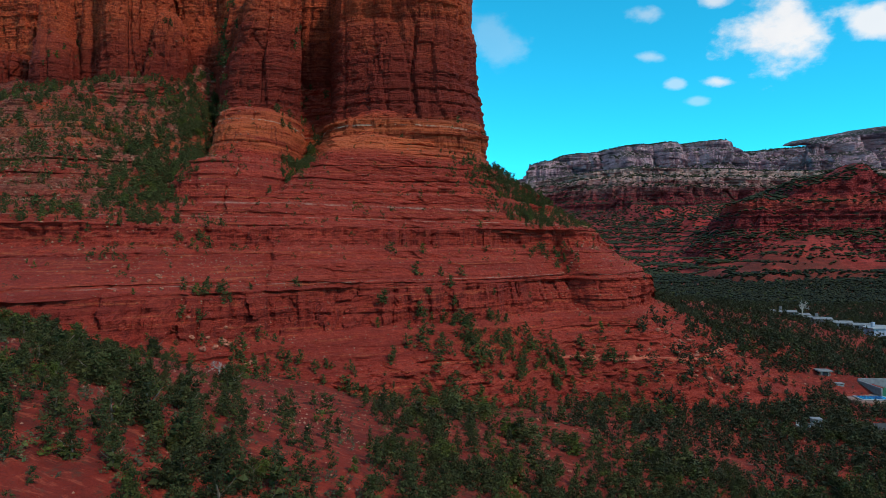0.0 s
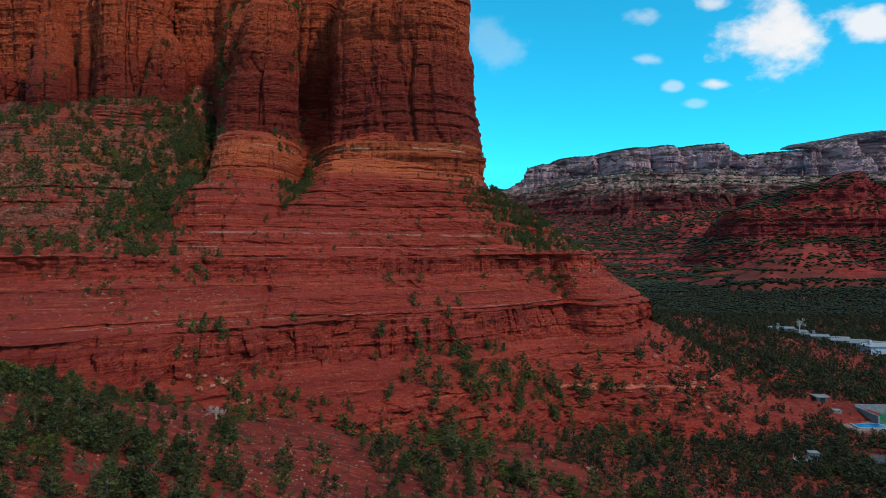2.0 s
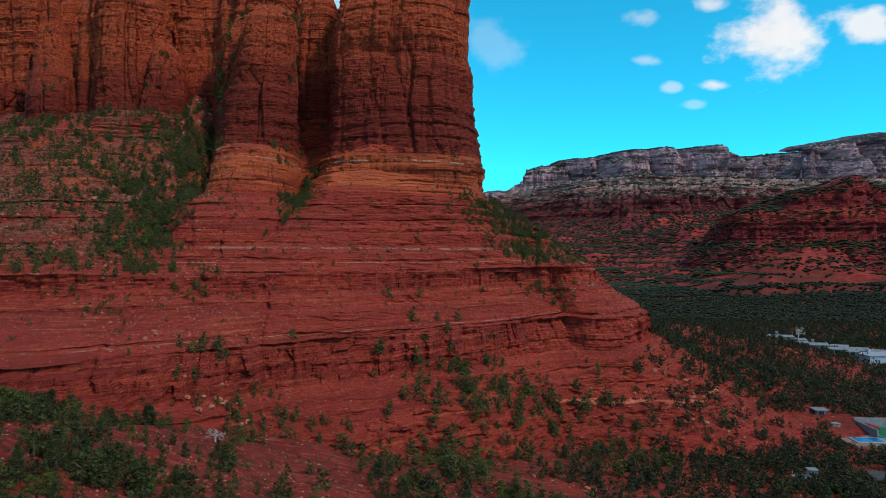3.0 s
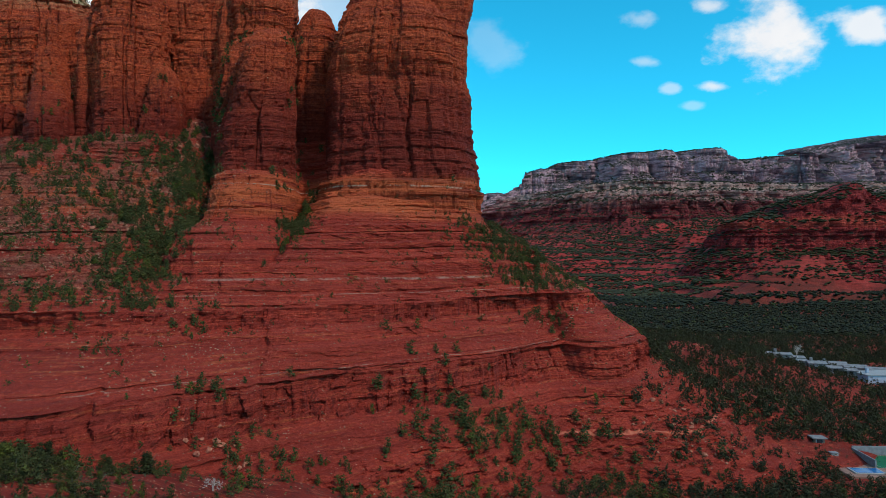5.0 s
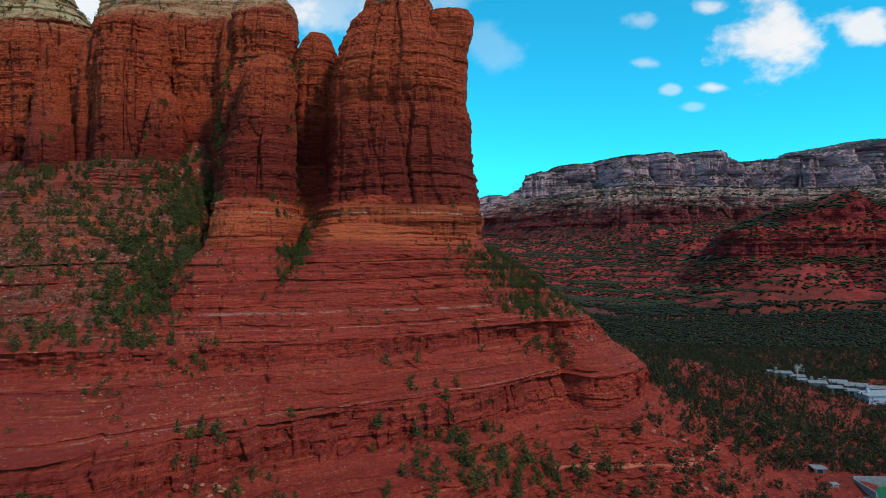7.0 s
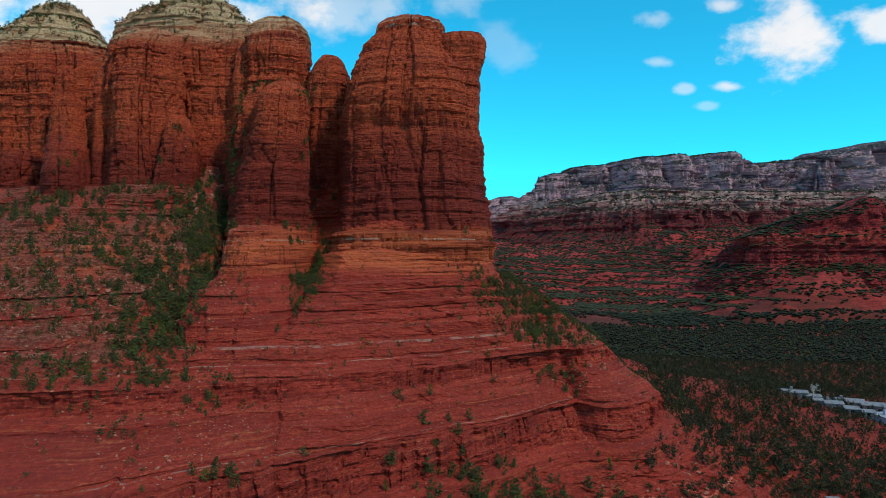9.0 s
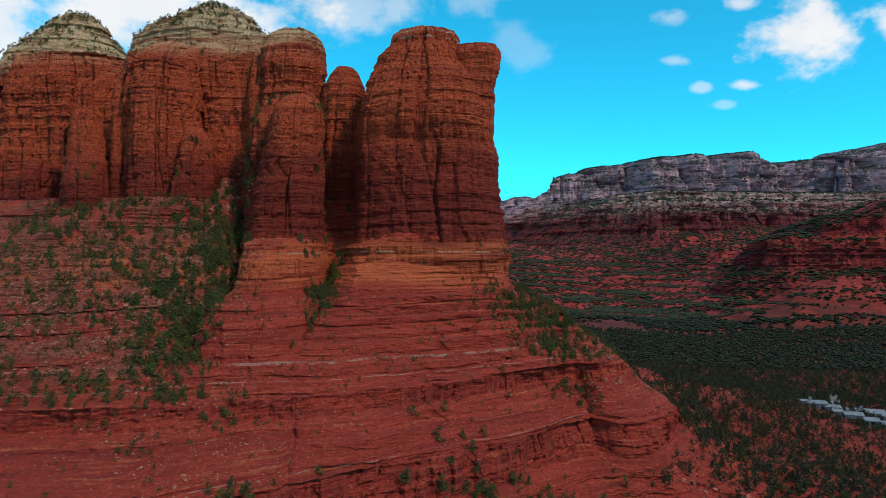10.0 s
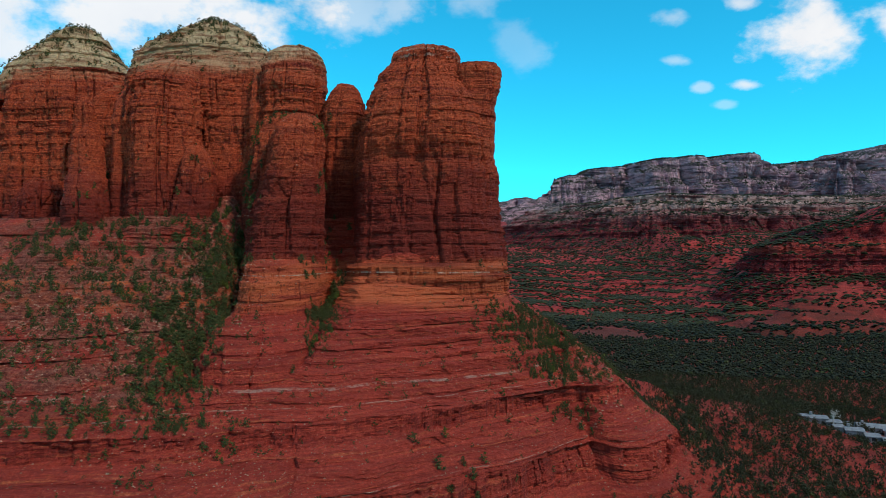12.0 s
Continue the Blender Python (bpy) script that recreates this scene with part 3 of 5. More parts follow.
        away = (s - at + per / 2) % per - per / 2 + 1.5 * vnoise(Z * 0.08, k * 9.1, 0, seed + 6)
        d = d - deep * np.exp(-(away / wide) ** 2) * smooth(lo - span, lo - span * 0.7, Z) * smooth(lo + span, lo + span * 0.7, Z)
    d = d + small * (1.1 * fbm(X0 * 0.05, Y0 * 0.05, Z * 0.035, 3, seed + 7) + 0.3 * fbm(X0 * 0.5, Y0 * 0.5, Z * 1.1, 3, seed + 8))
    k = 1 + d / np.maximum(np.maximum(rx, ry), 2.0)
    P = np.stack([C[:, 0:1] + rx * ct * shape * k, C[:, 1:2] + ry * st * shape * k, Z + 0 * ct], -1)
    top = np.array([C[-1, 0], C[-1, 1], z[-1] + 0.4])
    cap = np.stack([P[-1] * (1 - f) + top * f + np.array([0, 0, 0.25]) * rng.uniform(0, 1, (n, 1)) for f in (0.3, 0.65, 1.0)])
    cap[-1] = top
    return part(name, grid_mesh(name, np.concatenate([P, cap]), True), mat, butte, label)


# low slabs of bare rock at the foot of the nose
tower("ledge_slab", [(24, 42, 160, 25, 12), (31.4, 42, 161, 22.5, 9), (32.6, 42, 162, 21.5, 8), (33, 42, 162, 20, 7)], 2.6, 0.1, 0.5, 181, base_mat, 0.6, "low pale ledge of bare rock", 0)
tower("ledge_slab", [(19, 74, 158, 12, 7), (26.2, 74, 158, 10, 5.2), (27.2, 74, 158.5, 9, 4.6), (27.5, 74, 158.5, 8, 4)], 2.6, 0.1, 0.5, 191, base_mat, 0.6, "low pale ledge of bare rock", 0)
# the broad spire, its spur at the top and the knob in the notch
tower("spire_foot", [(64, -10, 216, 42, 50), (77, -11.4, 217, 31, 39), (83, -12.2, 218, 27.6, 31), (87, -12.4, 219, 26.4, 27.6), (96.5, -12.6, 219, 25.9, 27.0), (97.5, -12.6, 221, 24.4, 24)], 2.3, 0.12, 0.9, 23, pot_mat, 0.5, "layered orange foot of the spire", 2)
tower("broad_spire", [(92, -11.9, 221, 24.5, 24.0), (98, -12.1, 222, 24.1, 22.6), (112, -13.0, 224, 23.7, 23), (126.5, -13.7, 224, 23.0, 20.8), (129, -13.9, 224, 22.5, 19.6), (132, -13.9, 224, 22.1, 20.6), (138, -13.6, 224, 21.5, 21.6), (144, -13.1, 224, 20.3, 20.0), (150, -12.9, 224.5, 18.3, 17.6), (155, -13.3, 225, 15.0, 14.6), (160, -13.4, 225, 11.3, 11.4), (162.4, -13.0, 225, 9.3, 9.6), (163.2, -12.8, 225, 10.2, 10.2), (165.6, -12.8, 225, 9.4, 9.4), (166.6, -12.9, 225, 8.6, 8.6), (167.6, -12.9, 225, 5.5, 5.5)], 2.5, 0.45, 0.6, 21, pot_mat, 0.40, "rounded fluted spire with varnish streaks and pale cap", 2)
tower("spur", [(112, 1.6, 222, 7.2, 11), (140, 1.8, 221.5, 6.8, 11), (147, 2.2, 221, 6.3, 10), (150, 2.6, 221, 6.6, 9.5), (153, 3.2, 221, 7.4, 9), (158.5, 3.3, 221, 7.3, 8.4), (160.6, 3.0, 221, 6.2, 7)], 3.0, 0.4, 0.8, 33, pot_mat, 0.40, "block overhanging the spire's edge", 3)
tower("knob", [(88, -41.5, 233, 8.5, 12), (130, -41.6, 233, 8.0, 9.5), (146, -41.3, 232, 7.4, 8.5), (152, -41.4, 231.5, 6.4, 7), (155.5, -41.2, 231.5, 4.6, 5), (157.6, -41.1, 231.5, 2.2, 2.4)], 2.3, 0.5, 0.9, 43, rock_mat, 0.45, "small rounded knob in the notch", 3)
# the slender column with its flaring pedestal
tower("pedestal", [(56, -50, 182, 24, 47), (66, -51, 183, 20.4, 38), (69.6, -52, 184, 18.9, 36), (70.6, -52.2, 185, 18.0, 35.6), (75, -52.8, 188, 17.7, 35.6), (79, -53.4, 193, 16.9, 35.4), (81.2, -54, 196, 15.3, 33.4), (82.8, -54.0, 199, 12.4, 30.6), (84.4, -53.5, 201.4, 10.9, 29.6), (88, -53.2, 203, 10.6, 28.4), (92, -53.2, 204.4, 10.9, 27), (97.2, -53.2, 206, 10.6, 24.2), (98.5, -53.2, 207, 9.6, 21)], 2.15, 0.1, 0.85, 53, base_mat, 0.42, "flaring layered pedestal", 1)
tower("slender_column", [(92, -54.8, 205.4, 11.6, 13.6), (99, -54.8, 205, 11.8, 13.4), (112, -54.0, 205, 11.0, 13.2), (120, -52.6, 205, 9.9, 11.8), (130, -50.8, 205, 8.7, 11), (137, -50.4, 206, 8.2, 10), (141, -50.2, 207, 6.2, 7.4), (142.4, -50.2, 207, 3.4, 4)], 2.7, 0.5, 0.55, 51, rock_mat, 0.36, "slender column standing before the wall", 3, 0.35)
tower("column_shoulder", [(90, -61, 216, 9.5, 12), (120, -60.5, 217, 8.4, 11), (136, -60, 218, 7.2, 9), (142, -59.6, 219, 5.0, 6.5), (144, -59.4, 219, 2.4, 3)], 2.8, 0.7, 0.6, 57, rock_mat, 0.42, "shaded shoulder behind the column", 4, 0.2)
tower("scree_fan", [(76, -71, 196, 9, 28), (90, -72.5, 205, 8, 22), (102, -74.5, 214, 6, 15), (112, -76.5, 220, 4, 9), (119, -78, 224, 1.6, 3.5)], 2.0, 0.15, 0.3, 59, base_mat, 0.5, "fan of loose scree filling the gully", 0)
tower("column_head", [(100, -59.5, 234, 13, 16), (144, -58.6, 233, 10.4, 12.6), (150, -58.4, 233, 9.2, 11.6), (153, -58.8, 233, 9.8, 12), (160, -59.4, 234, 9.9, 11.6), (165, -59.5, 235, 9.6, 10.4), (168.4, -59.2, 235, 8.4, 9), (170.4, -58.9, 235, 6.4, 7), (171.8, -58.6, 235, 3.4, 4)], 2.4, 0.4, 1.0, 61, rock_mat, 0.42, "banded rounded rock head behind the column", 5)
# the wall of pillars and its domes
tower("pillar", [(90, -99, 219, 14.5, 14), (102, -98.4, 220, 12.8, 12.6), (127, -99.8, 222, 10.6, 11.5), (145, -100.9, 226, 11.8, 12), (157, -101.2, 228, 10.8, 11), (163, -99.5, 230, 8.6, 9), (166, -98.6, 231, 4, 5)], 2.9, 0.7, 0.6, 71, rock_mat, 0.4, "tall buttress pillar", 7, 0.5)
tower("leaning_rib", [(92, -110.5, 222, 6.5, 9), (120, -110.8, 224, 5.4, 8), (146, -112.5, 228, 5.6, 8), (153, -113.2, 231, 5.0, 7), (158, -113.2, 232, 3.2, 4)], 2.8, 0.5, 0.7, 77, rock_mat, 0.42, "narrow rib leaning beside the pillar", 4, 0.3)
tower("side_pillar", [(90, -88.6, 215, 8.2, 8.6), (104, -88.2, 215, 6.6, 7), (118, -86.6, 215.5, 6.0, 6.5), (127, -86.8, 217, 5.4, 6), (132, -87.2, 218, 4.0, 5), (135, -87.6, 219, 2.0, 3)], 2.7, 0.5, 0.7, 81, rock_mat, 0.4, "low side pillar", 4, 0.4)
tower("overhanging_block", [(146, -87, 241, 6.5, 8), (149, -87, 239, 9, 10), (155, -87.6, 239, 10.4, 10.5), (160, -88, 240, 10.4, 10.5), (166, -88.6, 242, 9.4, 9.6), (170, -88.6, 243, 6, 6)], 2.6, 0.35, 0.8, 85, rock_mat, 0.42, "block overhanging the recess", 3, 0.3)
tower("corner_rib", [(92, -69.0, 230, 5.6, 8), (130, -69.2, 231, 4.8, 7), (150, -69.8, 232, 4.4, 6.4), (158, -70.6, 235, 3.8, 5), (166, -72, 240, 2.6, 3.6)], 2.7, 0.5, 0.8, 87, rock_mat, 0.42, "upright rib beside the recess", 3, 0.5)
tower("recessed_wall", [(85, -82, 239, 17, 18), (110, -81, 241, 15, 19), (122, -81, 242, 14.4, 19), (134, -82, 247, 14.4, 19), (150, -83.7, 249, 15.2, 19), (166, -84, 251, 16.5, 18), (172, -84, 253, 14.8, 16), (175, -84, 254, 10, 11)], 3.2, 0.3, 0.5, 91, rock_mat, 0.48, "smooth recessed cliff wall", 3)
tower("cream_dome", [(150, -98, 256, 28, 24), (164, -98, 256, 27.2, 23), (170, -97.5, 256, 25.6, 21.5), (174, -96.5, 256, 22.6, 20), (178, -95.5, 256, 18.4, 17), (182, -94.5, 256, 13.2, 13), (185, -94, 256, 8.6, 9), (187.2, -94, 256, 4.6, 5)], 2.4, 0.6, 1.3, 101, rock_mat, 0.42, "cream domed caprock with dark bushes", 7)
tower("dome_shoulder", [(150, -112, 250, 13, 14), (166, -112, 250, 12.4, 13), (173, -111.5, 250, 9.6, 10), (178, -110.5, 250, 6.4, 7), (180.4, -110, 250, 3.2, 4)], 2.5, 0.5, 1.2, 107, rock_mat, 0.42, "cream shoulder parted from the dome by a crack", 3)
tower("west_wall", [(85, -158, 281, 36, 32), (112, -160, 281, 31, 30), (143, -160, 281, 27, 27), (164, -160, 281, 25, 25), (173, -161, 282, 22.5, 22)], 3.0, 0.8, 0.9, 111, west_mat, 0.55, "broad banded cliff wall", 9)
tower("west_dome", [(166, -184, 307, 31, 26), (176, -184, 307, 28.5, 24), (184, -181, 307, 24, 21), (190, -179.5, 307, 19, 17), (196, -178, 307, 12.6, 12), (200, -177, 307, 8.6, 8.6), (203, -176.5, 307, 4.6, 5)], 2.3, 0.5, 1.3, 121, west_mat, 0.5, "cream layered dome", 6)
tower("pinnacle", [(88, -119, 211, 7.5, 8), (116, -119.4, 211, 5.8, 7), (127, -121.6, 216, 5.2, 5.8), (138, -122.2, 217, 4.3, 4.6), (143, -122, 217, 2.5, 2.7), (146, -122, 217, 3.2, 3.2), (149, -122.3, 217, 2.6, 2.6), (150.8, -122.4, 217, 1.1, 1.1)], 2.5, 0.4, 0.7, 131, rock_mat, 0.36, "thin pinnacle with a balanced tip", 3)
tower("west_buttress", [(85, -150, 236, 16, 16), (105, -149, 236, 11, 12), (120, -148, 236, 8, 10), (126, -148, 237, 5, 6)], 2.6, 0.7, 0.8, 141, rock_mat, 0.5, "low buttress", 5)
tower("joining_wall", [(85, -128, 258, 24, 18), (120, -128, 258, 21, 16), (148, -129, 258, 18, 15), (158, -128, 258, 13, 12), (163, -126, 258, 6, 7)], 2.8, 0.8, 0.8, 151, rock_mat, 0.55, "shadowed joining wall", 6)
tower("back_crest", [(100, -230, 345, 46, 29), (158, -230, 345, 39, 25), (178, -230, 345, 28, 20), (187, -226, 345, 14, 12)], 2.6, 0.8, 0.9, 161, west_mat, 0.9, "farther crest of pale rock", 5)
tower("notch_fill", [(80, -60, 262, 50, 30), (120, -62, 262, 46, 26), (132, -62, 262, 40, 22), (137, -62, 262, 20, 14)], 3.0, 0.8, 0.8, 171, rock_mat, 0.8, "shadowed rock behind the notch", 5)


# ---- far mesas ----
def cliff_band(name, feet, profile, gully, seed, mat, label, spur=1.1, nu=420, nz=120, ruff=1.0):
    """A far mesa: its foot line (x, y, rim height factor), and a profile of (inset, height) from foot to plateau."""
    feet = np.array(feet, float)
    step = np.concatenate([[0], np.cumsum(np.hypot(*np.diff(feet[:, :2], axis=0).T))])
    u = np.linspace(0, step[-1], nu)
    F = spline(step, feet, u)
    tan = np.gradient(F[:, :2], u, axis=0)
    nrm = np.stack([-tan[:, 1], tan[:, 0]], -1)
    nrm /= np.hypot(nrm[:, 0], nrm[:, 1])[:, None]
    pr = np.array(profile, float)
    s = np.concatenate([[0], np.cumsum(np.hypot(np.diff(pr[:, 0]) * 0.2, np.diff(pr[:, 1])))])
    q = np.linspace(0, s[-1], nz)
    off, z = np.interp(q, s, pr[:, 0]), np.interp(q, s, pr[:, 1])
    U, Z = np.meshgrid(u, z)
    z0, z1 = pr[:, 1][np.argmin(np.abs(pr[:, 0]))], pr[:, 1].max()
    frac = np.clip((Z - z0) / (z1 - z0), 0, 1.02)
    Zf = np.where(Z > z0, z0 + (Z - z0) * F[None, :, 2], Z)
    g = gully
    rib = np.abs(vnoise(U / g * 0.5, 0, frac * 0.7, seed)) * 1.0 + np.abs(vnoise(U / g * 1.3, 1, frac * 1.2, seed + 1)) * 0.4 + 0.12 * np.abs(vnoise(U / g * 4, 2, frac * 3, seed + 2))
    inn = off[:, None] + g * (0.85 - rib) * (0.35 + 0.65 * smooth(1.02, 0.6, frac)) * spur + g * 0.5 * fbm(U / g * 0.3, 4, 0, 2, seed + 3)
    bz = Zf / (6.0 * ruff)
    inn = inn - 2.6 * ruff * (vnoise(bz, U * 0.002, 0, seed + 5) + 0.6 * vnoise(bz * 2.3, U * 0.004, 0, seed + 6)) - 1.2 * ruff * fbm(U * 0.05 / ruff, Zf * 0.05 / ruff, 0, 3, seed + 7) - 3.2 * ruff * fbm(U * 0.016 / ruff ** 0.5, Zf * 0.03 / ruff ** 0.5, 3, 4, seed + 9, 0.6)
    _, block = worley(U / (7 * ruff), Zf / (5 * ruff), 0.5, seed + 11)
    inn = inn - 1.8 * ruff * block
    top_wave = g * 0.10 * fbm(U / g * 0.8, 7, 0, 3, seed + 8) * smooth(0.5, 1, frac)
    P = np.stack([F[None, :, 0] + nrm[None, :, 0] * inn, F[None, :, 1] + nrm[None, :, 1] * inn, Zf + top_wave], -1)
    ob = tagged(empty(name), label, "mesa")
    foot = int(np.searchsorted(z[: nz // 2], z0))
    rim = int(np.searchsorted(off, pr[-2, 0]))
    for nm, a, b in (("talus_slope", 0, foot + 1), ("cliff", foot, rim + 1), ("plateau", rim, nz)):
        if b - a > 1:
            part(nm, grid_mesh(nm, P[a:b]), mat, ob)
    return ob


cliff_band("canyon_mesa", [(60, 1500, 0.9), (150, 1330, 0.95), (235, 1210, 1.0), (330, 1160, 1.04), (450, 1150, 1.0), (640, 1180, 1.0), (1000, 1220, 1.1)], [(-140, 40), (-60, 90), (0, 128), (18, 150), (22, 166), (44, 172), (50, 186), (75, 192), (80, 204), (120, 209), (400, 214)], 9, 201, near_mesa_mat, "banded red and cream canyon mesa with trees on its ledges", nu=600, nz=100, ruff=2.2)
cliff_band("red_ridge", [(340, 900, 0.6), (318, 800, 0.8), (304, 722, 0.9), (318, 698, 1.0), (352, 690, 1.0), (370, 690, 1.35), (392, 690, 1.55), (410, 690, 1.6), (432, 690, 1.9), (446, 690, 1.95), (460, 692, 1.7), (520, 705, 1.8), (640, 730, 2.1), (900, 780, 2.4)], [(-60, 30), (-20, 70), (0, 82), (3, 88), (5, 99), (10, 101), (13, 112), (24, 116), (44, 118), (130, 112)], 8, 221, ridge_mat, "smooth dark red sandstone ridge", nu=420, nz=90, ruff=1.0)
cliff_band("far_rim", [(60, 3150, 0.35), (160, 2860, 0.5), (225, 2760, 0.62), (290, 2715, 0.76), (355, 2700, 0.88), (485, 2690, 0.93), (515, 2690, 1.0), (715, 2690, 1.1), (805, 2690, 1.21), (1065, 2700, 1.28), (1265, 2710, 1.28), (1350, 2720, 1.06), (1460, 2740, 1.16), (2000, 2800, 1.4)], [(-700, 40), (-400, 160), (-150, 215), (0, 260), (20, 290), (80, 320), (90, 350), (150, 380), (160, 415), (210, 436), (225, 456), (420, 472), (900, 480)], 60, 241, far_mesa_mat, "pale banded rim cliffs with a wooded plateau", 2.2, nu=900, nz=130, ruff=2.8)
cliff_band("rim_promontory", [(1000, 2380, 0.3), (1040, 2200, 0.75), (1100, 2110, 1.06), (1200, 2080, 1.1), (1330, 2090, 1.25), (1700, 2120, 1.6)], [(-420, 40), (-300, 150), (-120, 200), (0, 240), (15, 275), (50, 290), (65, 335), (110, 352), (120, 388), (220, 402), (360, 410)], 55, 261, far_mesa_mat, "pale cliff promontory below a wooded hill", 2.3, nu=460, nz=100, ruff=2.4)
cliff_band("distant_hill", [(-200, 4300, 0.9), (200, 4200, 1.0), (500, 4200, 1.0), (900, 4300, 1.1)], [(-400, 200), (0, 300), (100, 400), (200, 450), (400, 470)], 150, 281, far_mesa_mat, "distant pale hill", nu=120, nz=50, ruff=5.0)


# ---- plants ----
bpy.context.view_layer.update()
graph = bpy.context.evaluated_depsgraph_get()


def drop(x, y, top=400.0):
    """The first surface under a place: its height, how level it is, and its object's name."""
    hit, at, normal, _, ob, _ = scene.ray_cast(graph, (x, y, top), (0, 0, -1))
    return (at.z, abs(normal.z), ob.name) if hit else (None, 0, "")


def tri_mesh(name, V, T):
    me = bpy.data.meshes.new(name)
    me.vertices.add(len(V))
    me.vertices.foreach_set("co", np.asarray(V, np.float32).reshape(-1))
    me.loops.add(len(T) * 3)
    me.loops.foreach_set("vertex_index", np.asarray(T, np.int32).reshape(-1))
    me.polygons.add(len(T))
    me.polygons.foreach_set("loop_start", np.arange(0, len(T) * 3, 3, dtype=np.int32))
    me.update(calc_edges=True)
    me.shade_flat()
    return me


def ball(rounds):
    """Points and triangles of a coarse ball: 8 or 32 faces."""
    v = [(1, 0, 0), (-1, 0, 0), (0, 1, 0), (0, -1, 0), (0, 0, 1), (0, 0, -1)]
    t = [(0, 2, 4), (2, 1, 4), (1, 3, 4), (3, 0, 4), (2, 0, 5), (1, 2, 5), (3, 1, 5), (0, 3, 5)]
    for _ in range(rounds):
        mids, out = {}, []
        v = [np.array(p, float) for p in v]

        def mid(a, b):
            k = (min(a, b), max(a, b))
            if k not in mids:
                m = v[a] + v[b]
                v.append(m / np.linalg.norm(m))
                mids[k] = len(v) - 1
            return mids[k]

        for a, b, c in t:
            x, y, z = mid(a, b), mid(b, c), mid(c, a)
            out += [(a, x, z), (x, b, y), (z, y, c), (x, y, z)]
        t = out
    return np.array(v, float), np.array(t)


BALLS = (ball(0), ball(1))


def leaf_crown(seed, clumps, leaves, leaf, wide=1.0, low=0.12, tip=0.0, fine=0):
    """A crown one metre high: uneven clumps, each a dark heart wrapped in many small foliage sprays."""
    r = np.random.default_rng(seed)
    V, T, base = [], [], 0
    bv, bt = BALLS[fine]
    for k in range(clumps):
        h = low + (1 - low) * (k + r.uniform(0.1, 0.9)) / clumps
        reach = wide * 0.40 * (math.sin(math.pi * min(1, 0.22 + 0.78 * h)) ** 0.7) * (1 - tip * h)
        a = r.uniform(0, 2 * math.pi)
        c = np.array([math.cos(a), math.sin(a), 0]) * reach * r.uniform(0.1, 1.0) + np.array([0, 0, h * 0.9])
        size = r.uniform(0.12, 0.24) * (1.2 - 0.6 * h) * (12 / max(clumps, 6)) ** 0.3
        turn = np.linalg.qr(r.normal(size=(3, 3)))[0]
        V.append(c + (bv * r.uniform(0.4, 0.68, (len(bv), 1))) @ turn * size * np.array([1.0, 1.0, 0.85]))
        T.append(bt + base)
        base += len(bv)
        d = r.normal(size=(leaves, 3))
        d[:, 2] += 0.25
        d /= np.linalg.norm(d, axis=1)[:, None]
        p = c + d * size * r.uniform(0.55, 1.25, (leaves, 1)) * np.array([1.1, 1.1, 0.9])
        out = 0.6 * d + np.array([0, 0, 0.35]) + r.normal(size=(leaves, 3)) * 0.6
        out /= np.linalg.norm(out, axis=1)[:, None]
        side = np.cross(out, r.normal(size=(leaves, 3)))
        side /= np.linalg.norm(side, axis=1)[:, None] + 1e-9
        s = leaf * r.uniform(0.5, 1.4, (leaves, 1))
        V.append(np.stack([p - side * s * 0.36 - out * s * 0.5, p + side * s * 0.36 - out * s * 0.5, p + out * s * 1.1], 1).reshape(-1, 3))
        T.append(base + np.arange(leaves * 3).reshape(-1, 3))
        base += leaves * 3
    return np.concatenate(V), np.concatenate(T)


def lump_crown(seed, lumps=4):
    """A small far crown: a few faceted lumps."""
    r = np.random.default_rng(seed)
    V, T = [], []
    ring = 4
    for k in range(lumps):
        c = np.array([r.uniform(-0.2, 0.2), r.uniform(-0.2, 0.2), 0.3 + 0.35 * k / max(1, lumps - 1)])
        s = r.uniform(0.3, 0.42)
        base = sum(len(v) for v in V)
        a = np.arange(ring) * 2 * math.pi / ring + r.uniform(0, 6)
        body = np.stack([np.cos(a), np.sin(a), np.zeros(ring)], -1) * s * r.uniform(0.7, 1.25, (ring, 1))
        V.append(np.concatenate([c + body, [c + [r.uniform(-.08, .08), r.uniform(-.08, .08), s * 0.72], c - [0, 0, s * 0.9]]]))
        i = np.arange(ring)
        j = (i + 1) % ring
        T.append(base + np.concatenate([np.stack([i, j, i * 0 + ring], -1), np.stack([j, i, i * 0 + ring + 1], -1)]))
    return np.concatenate(V), np.concatenate(T)


